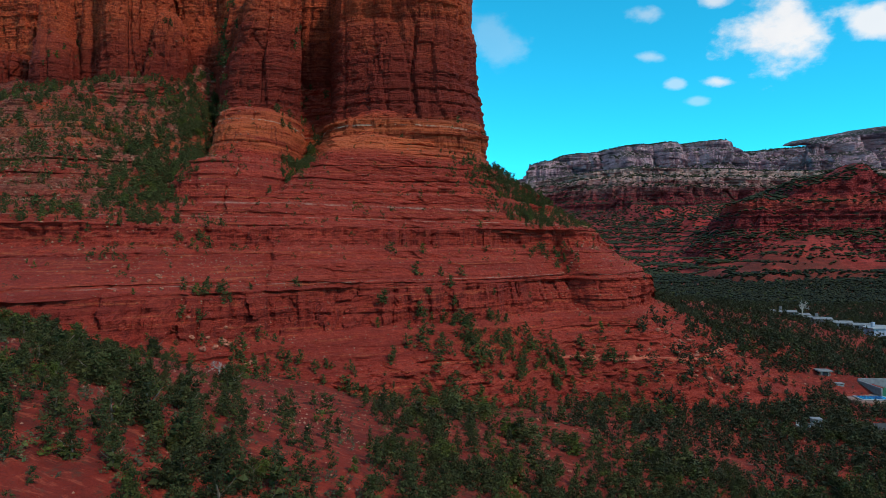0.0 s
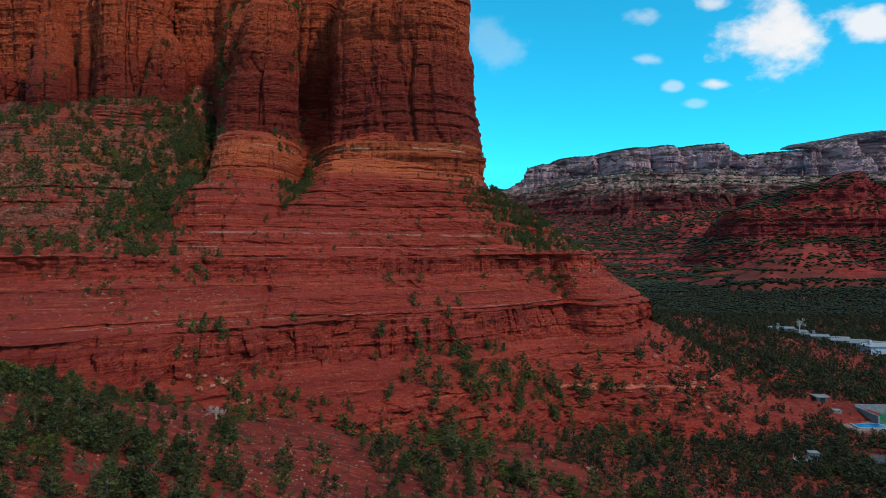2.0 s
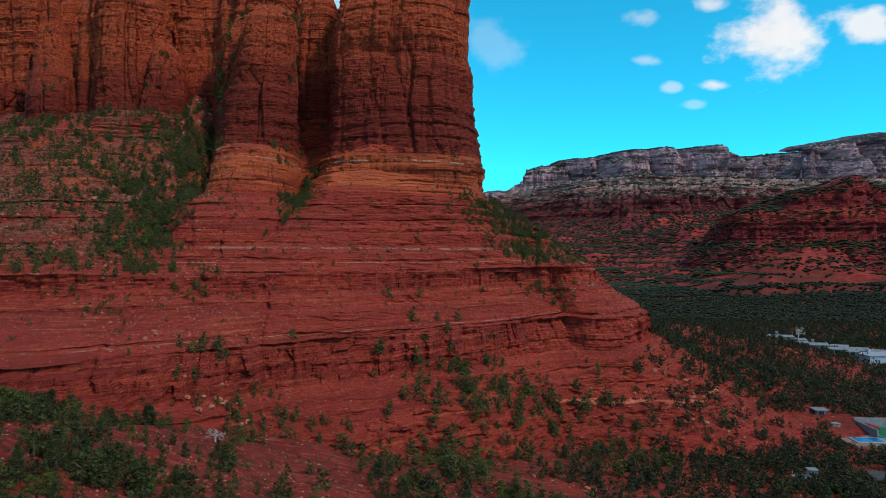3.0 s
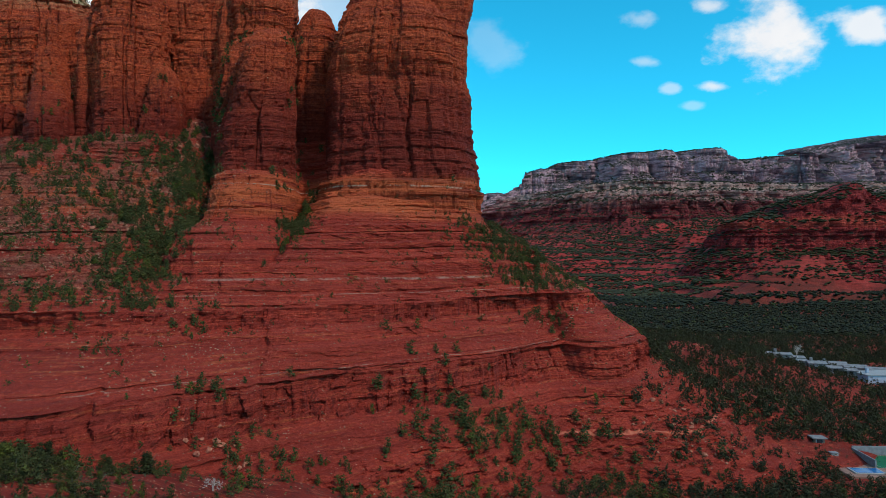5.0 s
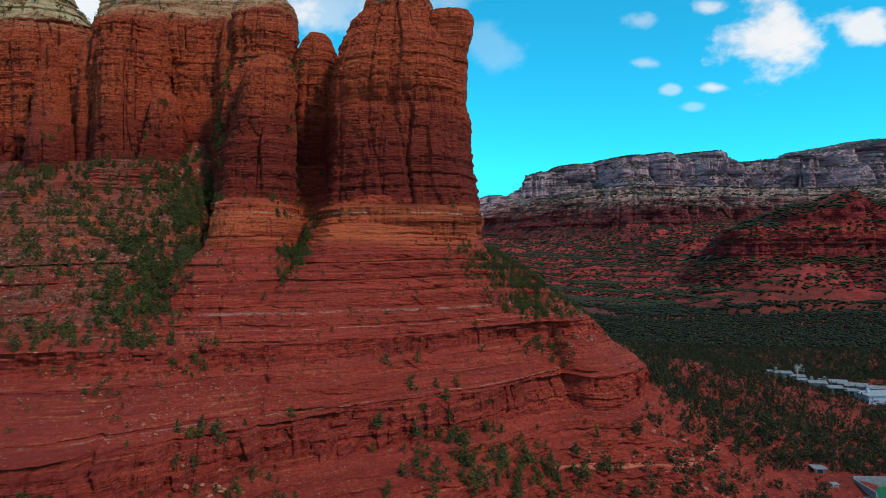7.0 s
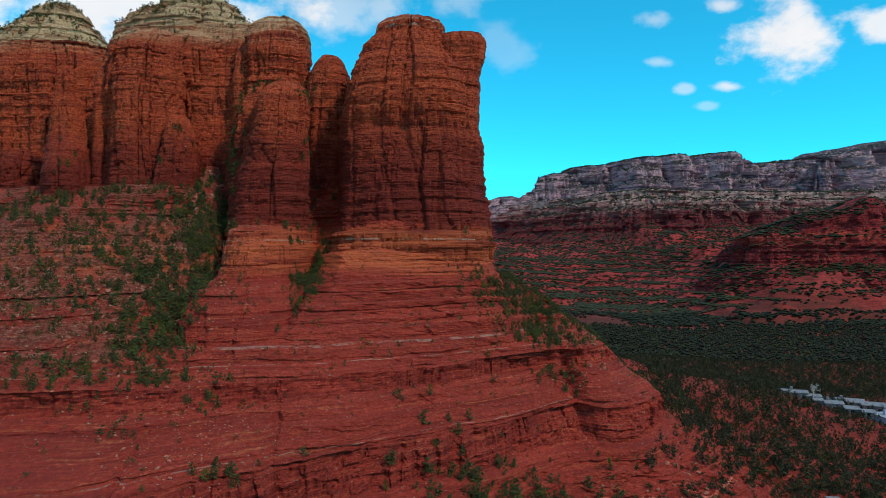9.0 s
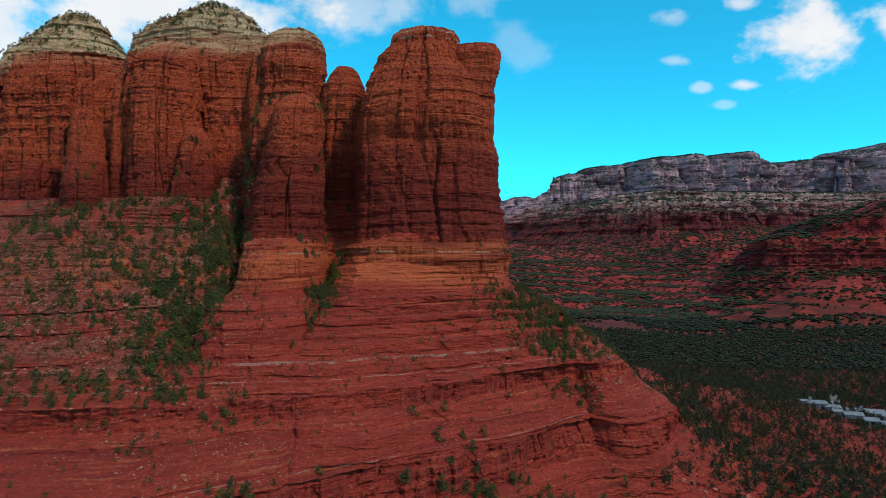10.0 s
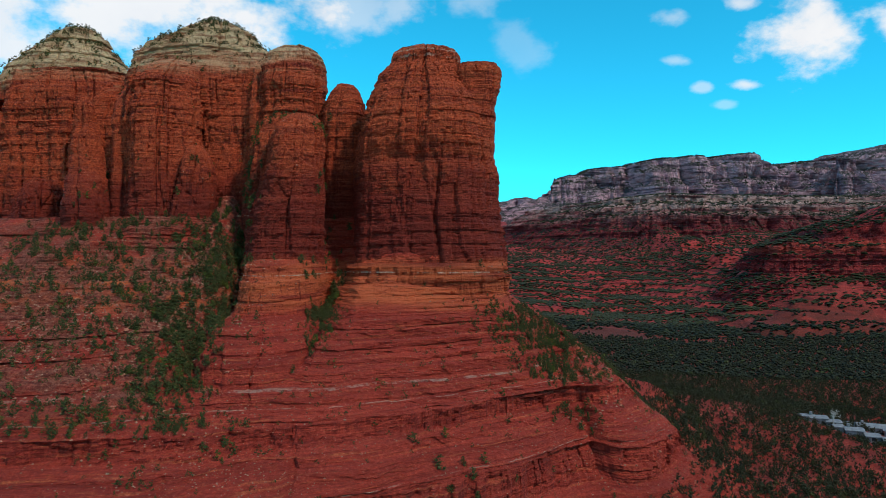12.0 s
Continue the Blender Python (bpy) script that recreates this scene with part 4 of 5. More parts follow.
def trunk_mesh(seed, twigs=5):
    """A tapered, leaning trunk with limbs, one metre of tree high."""
    r = np.random.default_rng(seed)
    V, T = [], []

    def limb(a, b, ra, rb, bend):
        base = sum(len(v) for v in V)
        n, rings = 5, 4
        for k in range(rings):
            f = k / (rings - 1)
            p = a + (b - a) * f + bend * math.sin(math.pi * f)
            t = np.arange(n) * 2 * math.pi / n
            rad = ra + (rb - ra) * f
            V.append(p + np.stack([np.cos(t), np.sin(t), 0 * t], -1) * rad)
        for k in range(rings - 1):
            for i in range(n):
                j = (i + 1) % n
                p0, p1 = base + k * n + i, base + k * n + j
                T.append([p0, p1, p1 + n])
                T.append([p0, p1 + n, p0 + n])

    limb(np.array([0, 0, -0.06]), np.array([r.uniform(-.08, .08), r.uniform(-.08, .08), 0.72]), 0.045, 0.012, np.array([r.uniform(-.05, .05), r.uniform(-.05, .05), 0]))
    for k in range(twigs):
        a = r.uniform(0, 6.28)
        h = r.uniform(0.08, 0.5)
        limb(np.array([0, 0, h]), np.array([math.cos(a) * 0.3, math.sin(a) * 0.3, h + r.uniform(0.15, 0.35)]), 0.018, 0.006, np.array([0, 0, -0.03]))
    return np.concatenate(V), np.array(T)


JUNIPERS = []
for k in range(8):
    v, t = leaf_crown(300 + k, 24, 52, 0.036, (1.0, 0.8, 1.15, 0.9)[k % 4], 0.08, (0.2, 0.55, 0.1, 0.4)[k % 4])
    crown = tri_mesh("crown", v, t)
    crown.materials.append(juniper_mat)
    v, t = trunk_mesh(400 + k)
    trunk = tri_mesh("trunk", v, t)
    trunk.materials.append(bark_mat)
    JUNIPERS.append((trunk, crown))
MID = [leaf_crown(500 + k, 10, 18, 0.062, (1.0, 0.85, 1.2)[k % 3], 0.1, (0.3, 0.5, 0.1)[k % 3]) for k in range(9)]
FINE = [leaf_crown(520 + k, 15, 24, 0.044, (1.0, 0.85, 1.2)[k % 3], 0.08, (0.3, 0.5, 0.1)[k % 3]) for k in range(7)]
FINE_BUSH = [leaf_crown(620 + k, 9, 18, 0.055, 1.4, 0.12) for k in range(6)]
BUSH = [leaf_crown(600 + k, 6, 14, 0.09, 1.5, 0.15) for k in range(6)]
LUMP = [lump_crown(700 + k, 2) for k in range(8)]
FAR_LUMP = [lump_crown(720 + k, 1) for k in range(8)]
FLANK = [leaf_crown(560 + k, 4, 5, 0.16, 1.1, 0.15, 0.3) for k in range(9)]
SLOPE = [leaf_crown(540 + k, 6, 11, 0.10, (1.0, 0.85, 1.2)[k % 3], 0.12, 0.3) for k in range(9)]
SCRUB = [leaf_crown(800 + k, 3, 8, 0.16, 1.6, 0.2) for k in range(5)]


def scatter(name, shapes, spots, mat, label, category, seed):
    """Joins many small plants at (x, y, z, height, width) into one object."""
    r = np.random.default_rng(seed)
    V, T, base = [], [], 0
    for x, y, z, h, w in spots:
        v, t = shapes[r.integers(len(shapes))]
        a = r.uniform(0, 6.28)
        c, s = math.cos(a), math.sin(a)
        q = np.stack([(v[:, 0] * c - v[:, 1] * s) * w + x, (v[:, 0] * s + v[:, 1] * c) * w + y, v[:, 2] * h + z], -1)
        V.append(q)
        T.append(t + base)
        base += len(v)
    ob = new(name, tri_mesh(name, np.concatenate(V), np.concatenate(T)))
    ob.data.materials.append(mat)
    return tagged(ob, label, category, kind="stuff")


pr = np.random.default_rng(99)
near_trees, mid_trees, bushes, scrub, far_trees, lit_bushes, slope_woods = [], [], [], [], [], [], []


def built(x, y):
    """Ground taken by houses, the court and the hut."""
    return (92 < x < 118 and 150 < y < 171.5) or (91 < x < 98 and 168.5 < y < 174) or (83 < x < 90 and 131 < y < 139) or (66 < x < 72 and 127 < y < 131) or (134 < x < 186 and -16.0 < y + 0.28 * (x - 142) - 279 < 14 and pr.uniform() < 0.75)


def clump(x, y, sx, sy, count, low, high, into=None, level=0.35, top=400.0):
    """Plants gathered round a place on the rock, where it is level enough to hold them."""
    into = bushes if into is None else into
    for k in range(count):
        px, py = pr.normal(x, sx), pr.normal(y, sy)
        z, flat, _ = drop(px, py, top)
        if z is None or flat < level or built(px, py):
            continue
        h = pr.uniform(low, high)
        into.append((px, py, z - 0.12 * h, h, h * pr.uniform(0.8, 1.3)))


# plants on the butte: the gully, the benches, the notch, the shoulder and the domes
clump(-72, 182, 6, 16, 190, 1.6, 4.2, mid_trees)
clump(-65, 160, 2.5, 8, 60, 1.4, 3.6, mid_trees)
clump(-62, 150, 3, 4, 40, 1.2, 3.0, mid_trees)
clump(-69, 196, 3, 10, 120, 1.6, 4.0, mid_trees, 0.2)
clump(-68, 166, 5, 7, 45, 1.8, 4.2, mid_trees)
clump(-76, 208, 5, 8, 70, 1.6, 3.6, mid_trees, 0.2)
for foot_x in range(-130, -80, 6):
    clump(foot_x, 201, 3, 3, 9, 1.4, 3.4, mid_trees, 0.25)
clump(-66, 200, 3, 8, 40, 1.6, 3.6, mid_trees)
clump(-100, 185, 16, 14, 270, 0.9, 3.4, mid_trees)
clump(-82, 168, 10, 10, 80, 0.9, 2.8, mid_trees)
clump(-120, 170, 22, 16, 170, 0.9, 3.2)
clump(-95, 158, 14, 8, 80, 0.9, 2.8)
clump(-105, 172, 26, 18, 450, 0.6, 1.8)
clump(-78, 152, 18, 12, 140, 0.6, 1.7)
clump(-72, 133, 9, 4, 55, 1.2, 3.4, mid_trees)
clump(-90, 134, 12, 4, 50, 1.0, 3.0)
clump(-58, 136, 6, 4, 30, 1.2, 3.0, mid_trees)
clump(-64, 146, 5, 6, 34, 1.4, 3.8, mid_trees)
clump(-44, 139, 5, 2, 14, 1.0, 2.2)
clump(-40.5, 198, 2.0, 9, 130, 1.4, 3.2, mid_trees, 0.08)
clump(-37.5, 176, 2.0, 8, 50, 1.0, 2.6, mid_trees, 0.1)
clump(-38, 181, 2.5, 8, 26, 1.0, 2.6, None, 0.25)
clump(8, 183, 6, 4, 40, 1.0, 2.8)
clump(16, 192, 7, 4, 110, 1.0, 3.0, mid_trees)
clump(24, 204, 6, 7, 130, 1.0, 3.2, mid_trees, 0.2)
clump(20, 198, 5, 8, 90, 1.0, 3.4, mid_trees)
clump(30, 200, 5, 10, 70, 1.0, 3.0, mid_trees)
clump(28, 180, 4, 4, 40, 1.2, 3.0, mid_trees)
clump(38, 212, 6, 10, 90, 0.8, 2.4, None, 0.1)
clump(46, 214, 6, 12, 80, 0.8, 2.2, None, 0.1)
clump(54, 222, 7, 14, 50, 0.9, 2.6)
clump(-20, 158, 10, 2, 18, 0.8, 1.7)
clump(5, 168, 9, 3, 18, 0.8, 1.8)
clump(-20, 147, 12, 4, 20, 0.6, 1.4)
clump(10, 160, 12, 4, 16, 0.6, 1.4)
clump(-58, 118, 10, 7, 22, 0.6, 1.8)
clump(-50, 150, 18, 14, 80, 0.5, 1.3)
clump(0, 175, 18, 10, 60, 0.5, 1.3)
clump(-20, 118, 16, 5, 46, 1.0, 2.8, mid_trees)
clump(-36, 113, 6, 3, 26, 1.2, 3.0, mid_trees)
clump(8, 137, 9, 8, 120, 1.8, 4.0, mid_trees)
clump(22, 146, 7, 5, 50, 1.4, 3.4, mid_trees)
clump(-95, 246, 14, 9, 420, 0.8, 2.2, None, 0.12)
clump(-180, 298, 15, 10, 460, 0.9, 2.6, None, 0.12)
clump(-62, 246, 4, 4, 12, 1.2, 3.0, None, 0.5)
clump(-54, 216, 5, 4, 14, 1.2, 3.0, None, 0.4)
clump(-45, 219, 2.5, 2.5, 10, 1.5, 3.0, mid_trees, 0.2)
clump(70, 225, 10, 22, 200, 1.2, 3.6, slope_woods)
clump(32, 188, 4, 4, 30, 0.9, 2.4, mid_trees)
clump(44, 192, 6, 8, 24, 0.6, 1.6, None, 0.3)
clump(26, 206, 4, 5, 40, 0.8, 2.4, mid_trees, 0.15)


# the near slope under the camera's side
clump(-32, 54, 13, 7, 60, 1.2, 2.8, mid_trees)
clump(-18, 60, 16, 9, 90, 0.6, 1.4, lit_bushes)
clump(-40, 72, 14, 9, 60, 1.2, 2.8, mid_trees)

# trees round the houses and the court
clump(156, 262, 14, 3, 90, 2.0, 3.4, slope_woods)
clump(154, 275, 14, 6, 130, 1.6, 3.4, slope_woods)
clump(160, 284, 12, 4, 90, 2.0, 3.8, slope_woods)
clump(93, 156, 6, 4, 50, 1.6, 3.2, slope_woods)
clump(96, 146, 6, 2.5, 40, 1.4, 2.6, slope_woods)
clump(100, 175, 8, 2.5, 50, 1.4, 3.0, slope_woods)
clump(72, 123, 8, 3, 50, 1.6, 3.4, slope_woods)
clump(82, 134, 6, 3, 40, 1.6, 3.4, slope_woods)


# the slopes below the butte
YS = 44 + 296 * pr.uniform(size=22000) ** 0.8
XS = pr.uniform(-0.72 * YS - 5, 0.78 * YS + 8)
COVER = fbm(XS * 0.06, YS * 0.06, 2.2, 3, 71)
for x, y, cover in zip(XS.tolist(), YS.tolist(), COVER.tolist()):
    right = min(1.0, max(0.0, (x + 10) / 60))
    if pr.uniform() > 0.40 + 1.0 * cover + 0.25 * right:
        continue
    z, flat, name = drop(x, y)
    skirt = name == "terraced_base" and (z < 35 or (x > 30 and z < 44))
    if z is None or built(x, y) or not (name == "ground" or (skirt and pr.uniform() < 0.55)):
        continue
    h = pr.choice([pr.uniform(0.7, 1.6), pr.uniform(1.5, 2.8), pr.uniform(2.5, 4.0)], p=[0.45, 0.4, 0.15])
    spot = (x, y, z - 0.06 * h, h, h * pr.uniform(0.95, 1.45))
    if y < 100 and h > 1.5 and len(near_trees) < 300:
        near_trees.append(spot)
    elif (x > 30 and y > 200) or y > 230:
        slope_woods.append(spot)
    elif x > 45 and y > 105:
        slope_woods.append(spot)
    elif h < 1.3 and pr.uniform() < 0.35:
        lit_bushes.append(spot)
    else:
        (mid_trees if h > 1.6 else bushes).append(spot)
for k in range(300):
    y = pr.uniform(40, 100)
    x = pr.uniform(-0.74 * y - 4, 0.74 * y + 4)
    z, flat, name = drop(x, y)
    if z is not None and name == "ground":
        h = pr.uniform(0.7, 3.0)
        (mid_trees if h > 1.2 else lit_bushes).append((x, y, z - 0.06 * h, h, h * pr.uniform(0.75, 1.2)))
for k in range(5000):
    y = pr.uniform(45, 230)
    x = pr.uniform(-0.72 * y - 5, 0.75 * y)
    z, flat, name = drop(x, y)
    if z is not None and flat > 0.5 and (name == "ground" or pr.uniform() < 0.12):
        h = pr.uniform(0.25, 0.8)
        scrub.append((x, y, z - 0.05, h, h * pr.uniform(1.0, 1.6)))
# the thick woods at the slope's foot
for k in range(2000):
    y = pr.uniform(58, 142)
    x = pr.uniform(-0.1 * y, 0.74 * y + 4)
    if pr.uniform() > 0.1 + 1.3 * (x / y + 0.1) + 0.9 * float(fbm(x * 0.05, y * 0.05, 9.1, 3, 77)):
        continue
    z, flat, name = drop(x, y)
    if z is not None and not built(x, y) and name == "ground":
        h = pr.uniform(1.3, 3.4)
        (mid_trees if y < 92 else slope_woods).append((x, y, z - 0.06 * h, h, h * pr.uniform(0.8, 1.2)))
# the wooded flank right of the butte
flank_trees = []
YS = pr.uniform(170, 345, 3600)
XS = pr.uniform(62, 0.8 * YS + 10)
for x, y in zip(XS.tolist(), YS.tolist()):
    z, flat, name = drop(x, y)
    if z is not None and not built(x, y) and (name == "ground" or (name == "terraced_base" and z < 46)):
        h = pr.uniform(1.6, 3.8)
        flank_trees.append((x, y, z - 0.1 * h, h, h * pr.uniform(0.75, 1.1)))
# the wooded valley and the terraces beyond
YS = 325 + 800 * pr.uniform(size=64000) ** 1.15
XS = YS * pr.uniform(-0.02, 0.8, 64000)
PATCH = fbm(XS * 0.010, YS * 0.016, 4.4, 3, 81)
FRACTION = terrace_fraction(XS, YS)
RISE = terrace_rise(XS, YS)
for x, y, patch, tread, up in zip(XS.tolist(), YS.tolist(), PATCH.tolist(), FRACTION.tolist(), RISE.tolist()):
    if pr.uniform() > ((1.0 if y < 520 else 0.85 + 1.4 * patch) if up <= 3 else (0.85 if tread < 0.72 else 0.3) + 1.5 * patch):
        continue
    z, flat, name = drop(x, y, 900)
    if z is None or flat < 0.72:
        continue
    h = pr.uniform(1.5, 3.4)
    far_trees.append((x, y, z - 0.3, h, h * (pr.uniform(0.9, 1.4) if y < 560 else pr.uniform(1.5, 2.6))))
YS = pr.uniform(640, 1060, 26000)
XS = YS * pr.uniform(0.03, 0.76, 26000)
PATCH = fbm(XS * 0.012, YS * 0.03, 6.4, 3, 83)
FRACTION = terrace_fraction(XS, YS)
for x, y, patch, tread in zip(XS.tolist(), YS.tolist(), PATCH.tolist(), FRACTION.tolist()):
    if pr.uniform() < (0.7 if tread < 0.7 else 0.25) + 1.6 * patch:
        z, flat, name = drop(x, y, 900)
        if z is not None and flat > 0.5:
            h = pr.uniform(1.8, 4.2)
            far_trees.append((x, y, z - 0.4, h, h * pr.uniform(1.6, 2.8)))
for k in range(13000):
    y = pr.uniform(900, 1420)
    x = y * pr.uniform(0.03, 0.72)
    z, flat, name = drop(x, y, 900)
    if z is not None and flat > 0.35:
        h = pr.uniform(2.5, 5.0)
        far_trees.append((x, y, z - 0.5, h, h * pr.uniform(1.3, 2.2)))

# pines along the far plateau's edge
for k in range(5000):
    y = pr.uniform(2650, 3150)
    x = y * pr.uniform(0.08, 0.62)
    z, flat, name = drop(x, y, 1500)
    if z is not None and flat > 0.8 and z > 380:
        h = pr.uniform(7, 14)
        far_trees.append((x, y, z - 1.0, h, h * 0.9))
for n_, (x, y, z, h, w) in enumerate(near_trees):
    trunk, crown = JUNIPERS[n_ % len(JUNIPERS)]
    tree = new("juniper_tree")
    tree.matrix_basis = Matrix.LocRotScale((x, y, z), Euler((0, 0, n_ * 2.4)), (w, w, h))
    tagged(tree, "dark green juniper growing from red soil" if h > 2.6 else "low bushy juniper on red soil", "tree", "junipers on the slope")
    for nm, me in (("trunk", trunk), ("crown", crown)):
        ob = new(nm, me)
        ob.parent = tree
CLOSE = 92.0
scatter("juniper_thicket", FINE, [t for t in mid_trees if t[1] < CLOSE], juniper_mat, "olive green junipers and scrub oak on the red slope", "trees", 10)
scatter("slope_bushes", FINE_BUSH, [t for t in bushes if t[1] < CLOSE], juniper_mat, "low olive green bushes on red soil", "bushes", 11)
scatter("sage_clumps", FINE_BUSH, [t for t in lit_bushes if t[1] < CLOSE], sage_mat, "grey-green sage clumps on red soil", "bushes", 12)
scatter("juniper_scrub", MID, [t for t in mid_trees if t[1] >= CLOSE], juniper_mat, "dark green junipers scattered over slopes and ledges", "trees", seed=1)
scatter("ledge_bushes", BUSH, [t for t in bushes if t[1] >= CLOSE], juniper_mat, "small dark green bushes rooted in ledges", "bushes", 2)
scatter("sage_bushes", BUSH, [t for t in lit_bushes if t[1] >= CLOSE], sage_mat, "grey-green sage bushes on red soil", "bushes", 3)
scatter("low_scrub", SCRUB, scrub, sage_mat, "low grey-green tufts on red soil", "scrub", 4)
scatter("flank_woods", FLANK, flank_trees + [t for t in far_trees if t[1] <= 400], forest_mat, "dark junipers spread over a red flank", "woods", 9)
scatter("slope_woods", SLOPE, slope_woods, forest_mat, "dark junipers closing over the lower slope", "woods", 7)
scatter("canyon_woods", FAR_LUMP, [t for t in far_trees if t[1] > 640], forest_mat, "dark evergreen patches on far terraces", "woods", 8)
scatter("valley_woods", LUMP, [t for t in far_trees if 400 < t[1] <= 640], forest_mat, "dense dark evergreen woods covering the valley", "woods", 5)


# ---- the trail below the nose ----
def trail():
    """A narrow pale path worn along the foot of the nose, laid a little over the slope."""
    way = np.array([(25, 149), (31, 151.5), (38, 153.5), (45, 154.2), (51, 155), (56, 156.5), (61, 159.5), (65, 164.5), (69, 170)], float)
    q = np.linspace(0, len(way) - 1, 90)
    line = spline(np.arange(len(way)), way, q)
    line[:, 1] += 0.5 * fbm(q * 0.9, 0.0, 0.0, 3, 61)
    side = np.gradient(line, axis=0)
    side = np.stack([-side[:, 1], side[:, 0]], -1) / np.hypot(side[:, 0], side[:, 1])[:, None]
    rows = []
    for k in (-1.0, -0.45, 0.45, 1.0):
        xy = line + side * k * (0.65 + 0.25 * fbm(q * 1.3, k, 0.0, 2, 63))[:, None]
        rows.append([(x, y, drop(x, y)[0] + (0.09 if abs(k) < 0.9 else -0.15)) for x, y in xy.tolist()])
    ob = new("trail", grid_mesh("trail", np.array(rows)))
    ob.data.materials.append(plain_material("trodden_sand", (0.36, 0.075, 0.045), (0.48, 0.135, 0.08), 0.95, 0.8, 0.4))
    return tagged(ob, "narrow pale sandy trail crossing the red slope", "trail", kind="structure")


trail()


# ---- loose rocks ----
def boulder_mesh(seed):
    """A broken block: a beaten and bevelled lump with flat faces."""
    r = np.random.default_rng(seed)
    bm = bmesh.new()
    bmesh.ops.create_icosphere(bm, subdivisions=1, radius=0.5)
    cuts = r.normal(size=(7, 3))
    cuts /= np.linalg.norm(cuts, axis=1)[:, None]
    for v in bm.verts:
        p = np.array(v.co)
        for c in cuts:
            over = p @ c - 0.33
            if over > 0:
                p = p - c * over * 0.9
        v.co = p * (1.1, 0.9, 0.7)
    me = bpy.data.meshes.new("boulder")
    bm.to_mesh(me)
    bm.free()
    me.shade_flat()
    me.materials.append(boulder_mat)
    return me


boulder_mat = plain_material("broken_sandstone", (0.30, 0.075, 0.045), (0.48, 0.20, 0.13), 0.9, 1.5, 0.5)
BOULDERS = [boulder_mesh(900 + k) for k in range(6)]
rubble = []


def rocks(x, y, sx, sy, count, low, high, single=True):
    """Fallen blocks round a place."""
    for k in range(count):
        px, py = pr.normal(x, sx), pr.normal(y, sy)
        z, flat, name = drop(px, py)
        if z is None or flat < 0.3:
            continue
        s = pr.uniform(low, high)
        if single:
            ob = new("boulder", BOULDERS[k % 6])
            ob.matrix_basis = Matrix.LocRotScale((px, py, z + s * 0.18), Euler(pr.uniform(0, 6.28, 3) * (0.1, 0.1, 1)), (s, s * pr.uniform(0.7, 1.1), s * pr.uniform(0.7, 1.1)))
            tagged(ob, "pale broken sandstone block lying on the slope" if s > 1.4 else "small fallen sandstone block", "boulder", "fallen blocks")
        else:
            rubble.append((px, py, z, s, s))


rocks(-68, 174, 1.0, 1.0, 1, 3.4, 3.8)
rocks(-74, 165, 4, 5, 16, 0.8, 2.2)
rocks(-80, 178, 8, 10, 24, 0.6, 1.8)
rocks(-36, 111.5, 3, 1.5, 18, 0.6, 1.6)
rocks(-47, 116, 4, 3, 12, 0.5, 1.3)
rocks(34, 186, 5, 6, 18, 0.7, 1.6)
rocks(55, 160, 10, 7, 30, 0.6, 1.7)
rocks(100, 270, 14, 12, 30, 0.9, 2.4)
rocks(20, 110, 25, 18, 30, 0.5, 1.3)
rocks(-64, 146, 6, 6, 14, 0.6, 1.4)
rocks(-20, 156, 24, 12, 450, 0.15, 0.5, False)
rocks(-95, 168, 25, 18, 2600, 0.2, 0.8, False)
rocks(-72, 190, 5, 16, 900, 0.25, 0.9, False)
rocks(-74, 200, 4, 12, 30, 0.9, 2.0)
rocks(10, 170, 20, 8, 250, 0.15, 0.5, False)
rocks(-45, 128, 16, 10, 500, 0.15, 0.5, False)
rocks(-50, 128, 14, 8, 200, 0.18, 0.5, False)
rocks(20, 115, 40, 30, 700, 0.2, 0.5, False)
rocks(58, 165, 12, 16, 300, 0.2, 0.6, False)
rocks(30, 195, 10, 12, 400, 0.2, 0.8, False)
rocks(52, 192, 7, 8, 120, 0.2, 0.6, False)
rocks(-28, 78, 20, 17, 1300, 0.1, 0.42, False)
pebble = []
for k in range(5):
    r9 = np.random.default_rng(950 + k)
    v = np.array([(1, 0, 0), (-1, 0, 0), (0, 1, 0), (0, -1, 0), (0, 0, 1), (0, 0, -1)], float) * r9.uniform(0.35, 0.7, (6, 1)) * (1, 1, 0.7)
    t = np.array([(0, 2, 4), (2, 1, 4), (1, 3, 4), (3, 0, 4), (2, 0, 5), (1, 2, 5), (3, 1, 5), (0, 3, 5)])
    pebble.append((v, t))
rubble_mat = plain_material("pale_rubble", (0.27, 0.085, 0.055), (0.44, 0.22, 0.15), 0.9, 0.7, 0.3)
scatter("rock_rubble", pebble, rubble, rubble_mat, "loose pale rubble strewn over ledges", "rubble", 6)


# ---- houses in the valley ----
stucco_mat = plain_material("pale_stucco", (0.17, 0.175, 0.195), (0.25, 0.25, 0.275), 0.85, 1.2, 0.15)
blue_mat = plain_material("blue_grey_stucco", (0.30, 0.36, 0.48), (0.38, 0.44, 0.56), 0.8, 1.0, 0.1)
roof_mat = plain_material("weathered_grey_roofing", (0.13, 0.14, 0.155), (0.25, 0.255, 0.27), 0.8, 0.8, 0.3)
dark_roof_mat = plain_material("dark_brown_shingle", (0.07, 0.055, 0.05), (0.14, 0.11, 0.1), 0.85, 1.5, 0.4)
white_mat = plain_material("white_paint", (0.25, 0.26, 0.27), (0.36, 0.36, 0.37), 0.6, 3.0, 0.1)
window_mat = plain_material("dark_window_glass", (0.02, 0.025, 0.03), (0.04, 0.045, 0.055), 0.12, 1.0, 0.0)
court_mat = plain_material("green_court", (0.010, 0.10, 0.045), (0.016, 0.14, 0.06), 0.7, 0.7, 0.05)
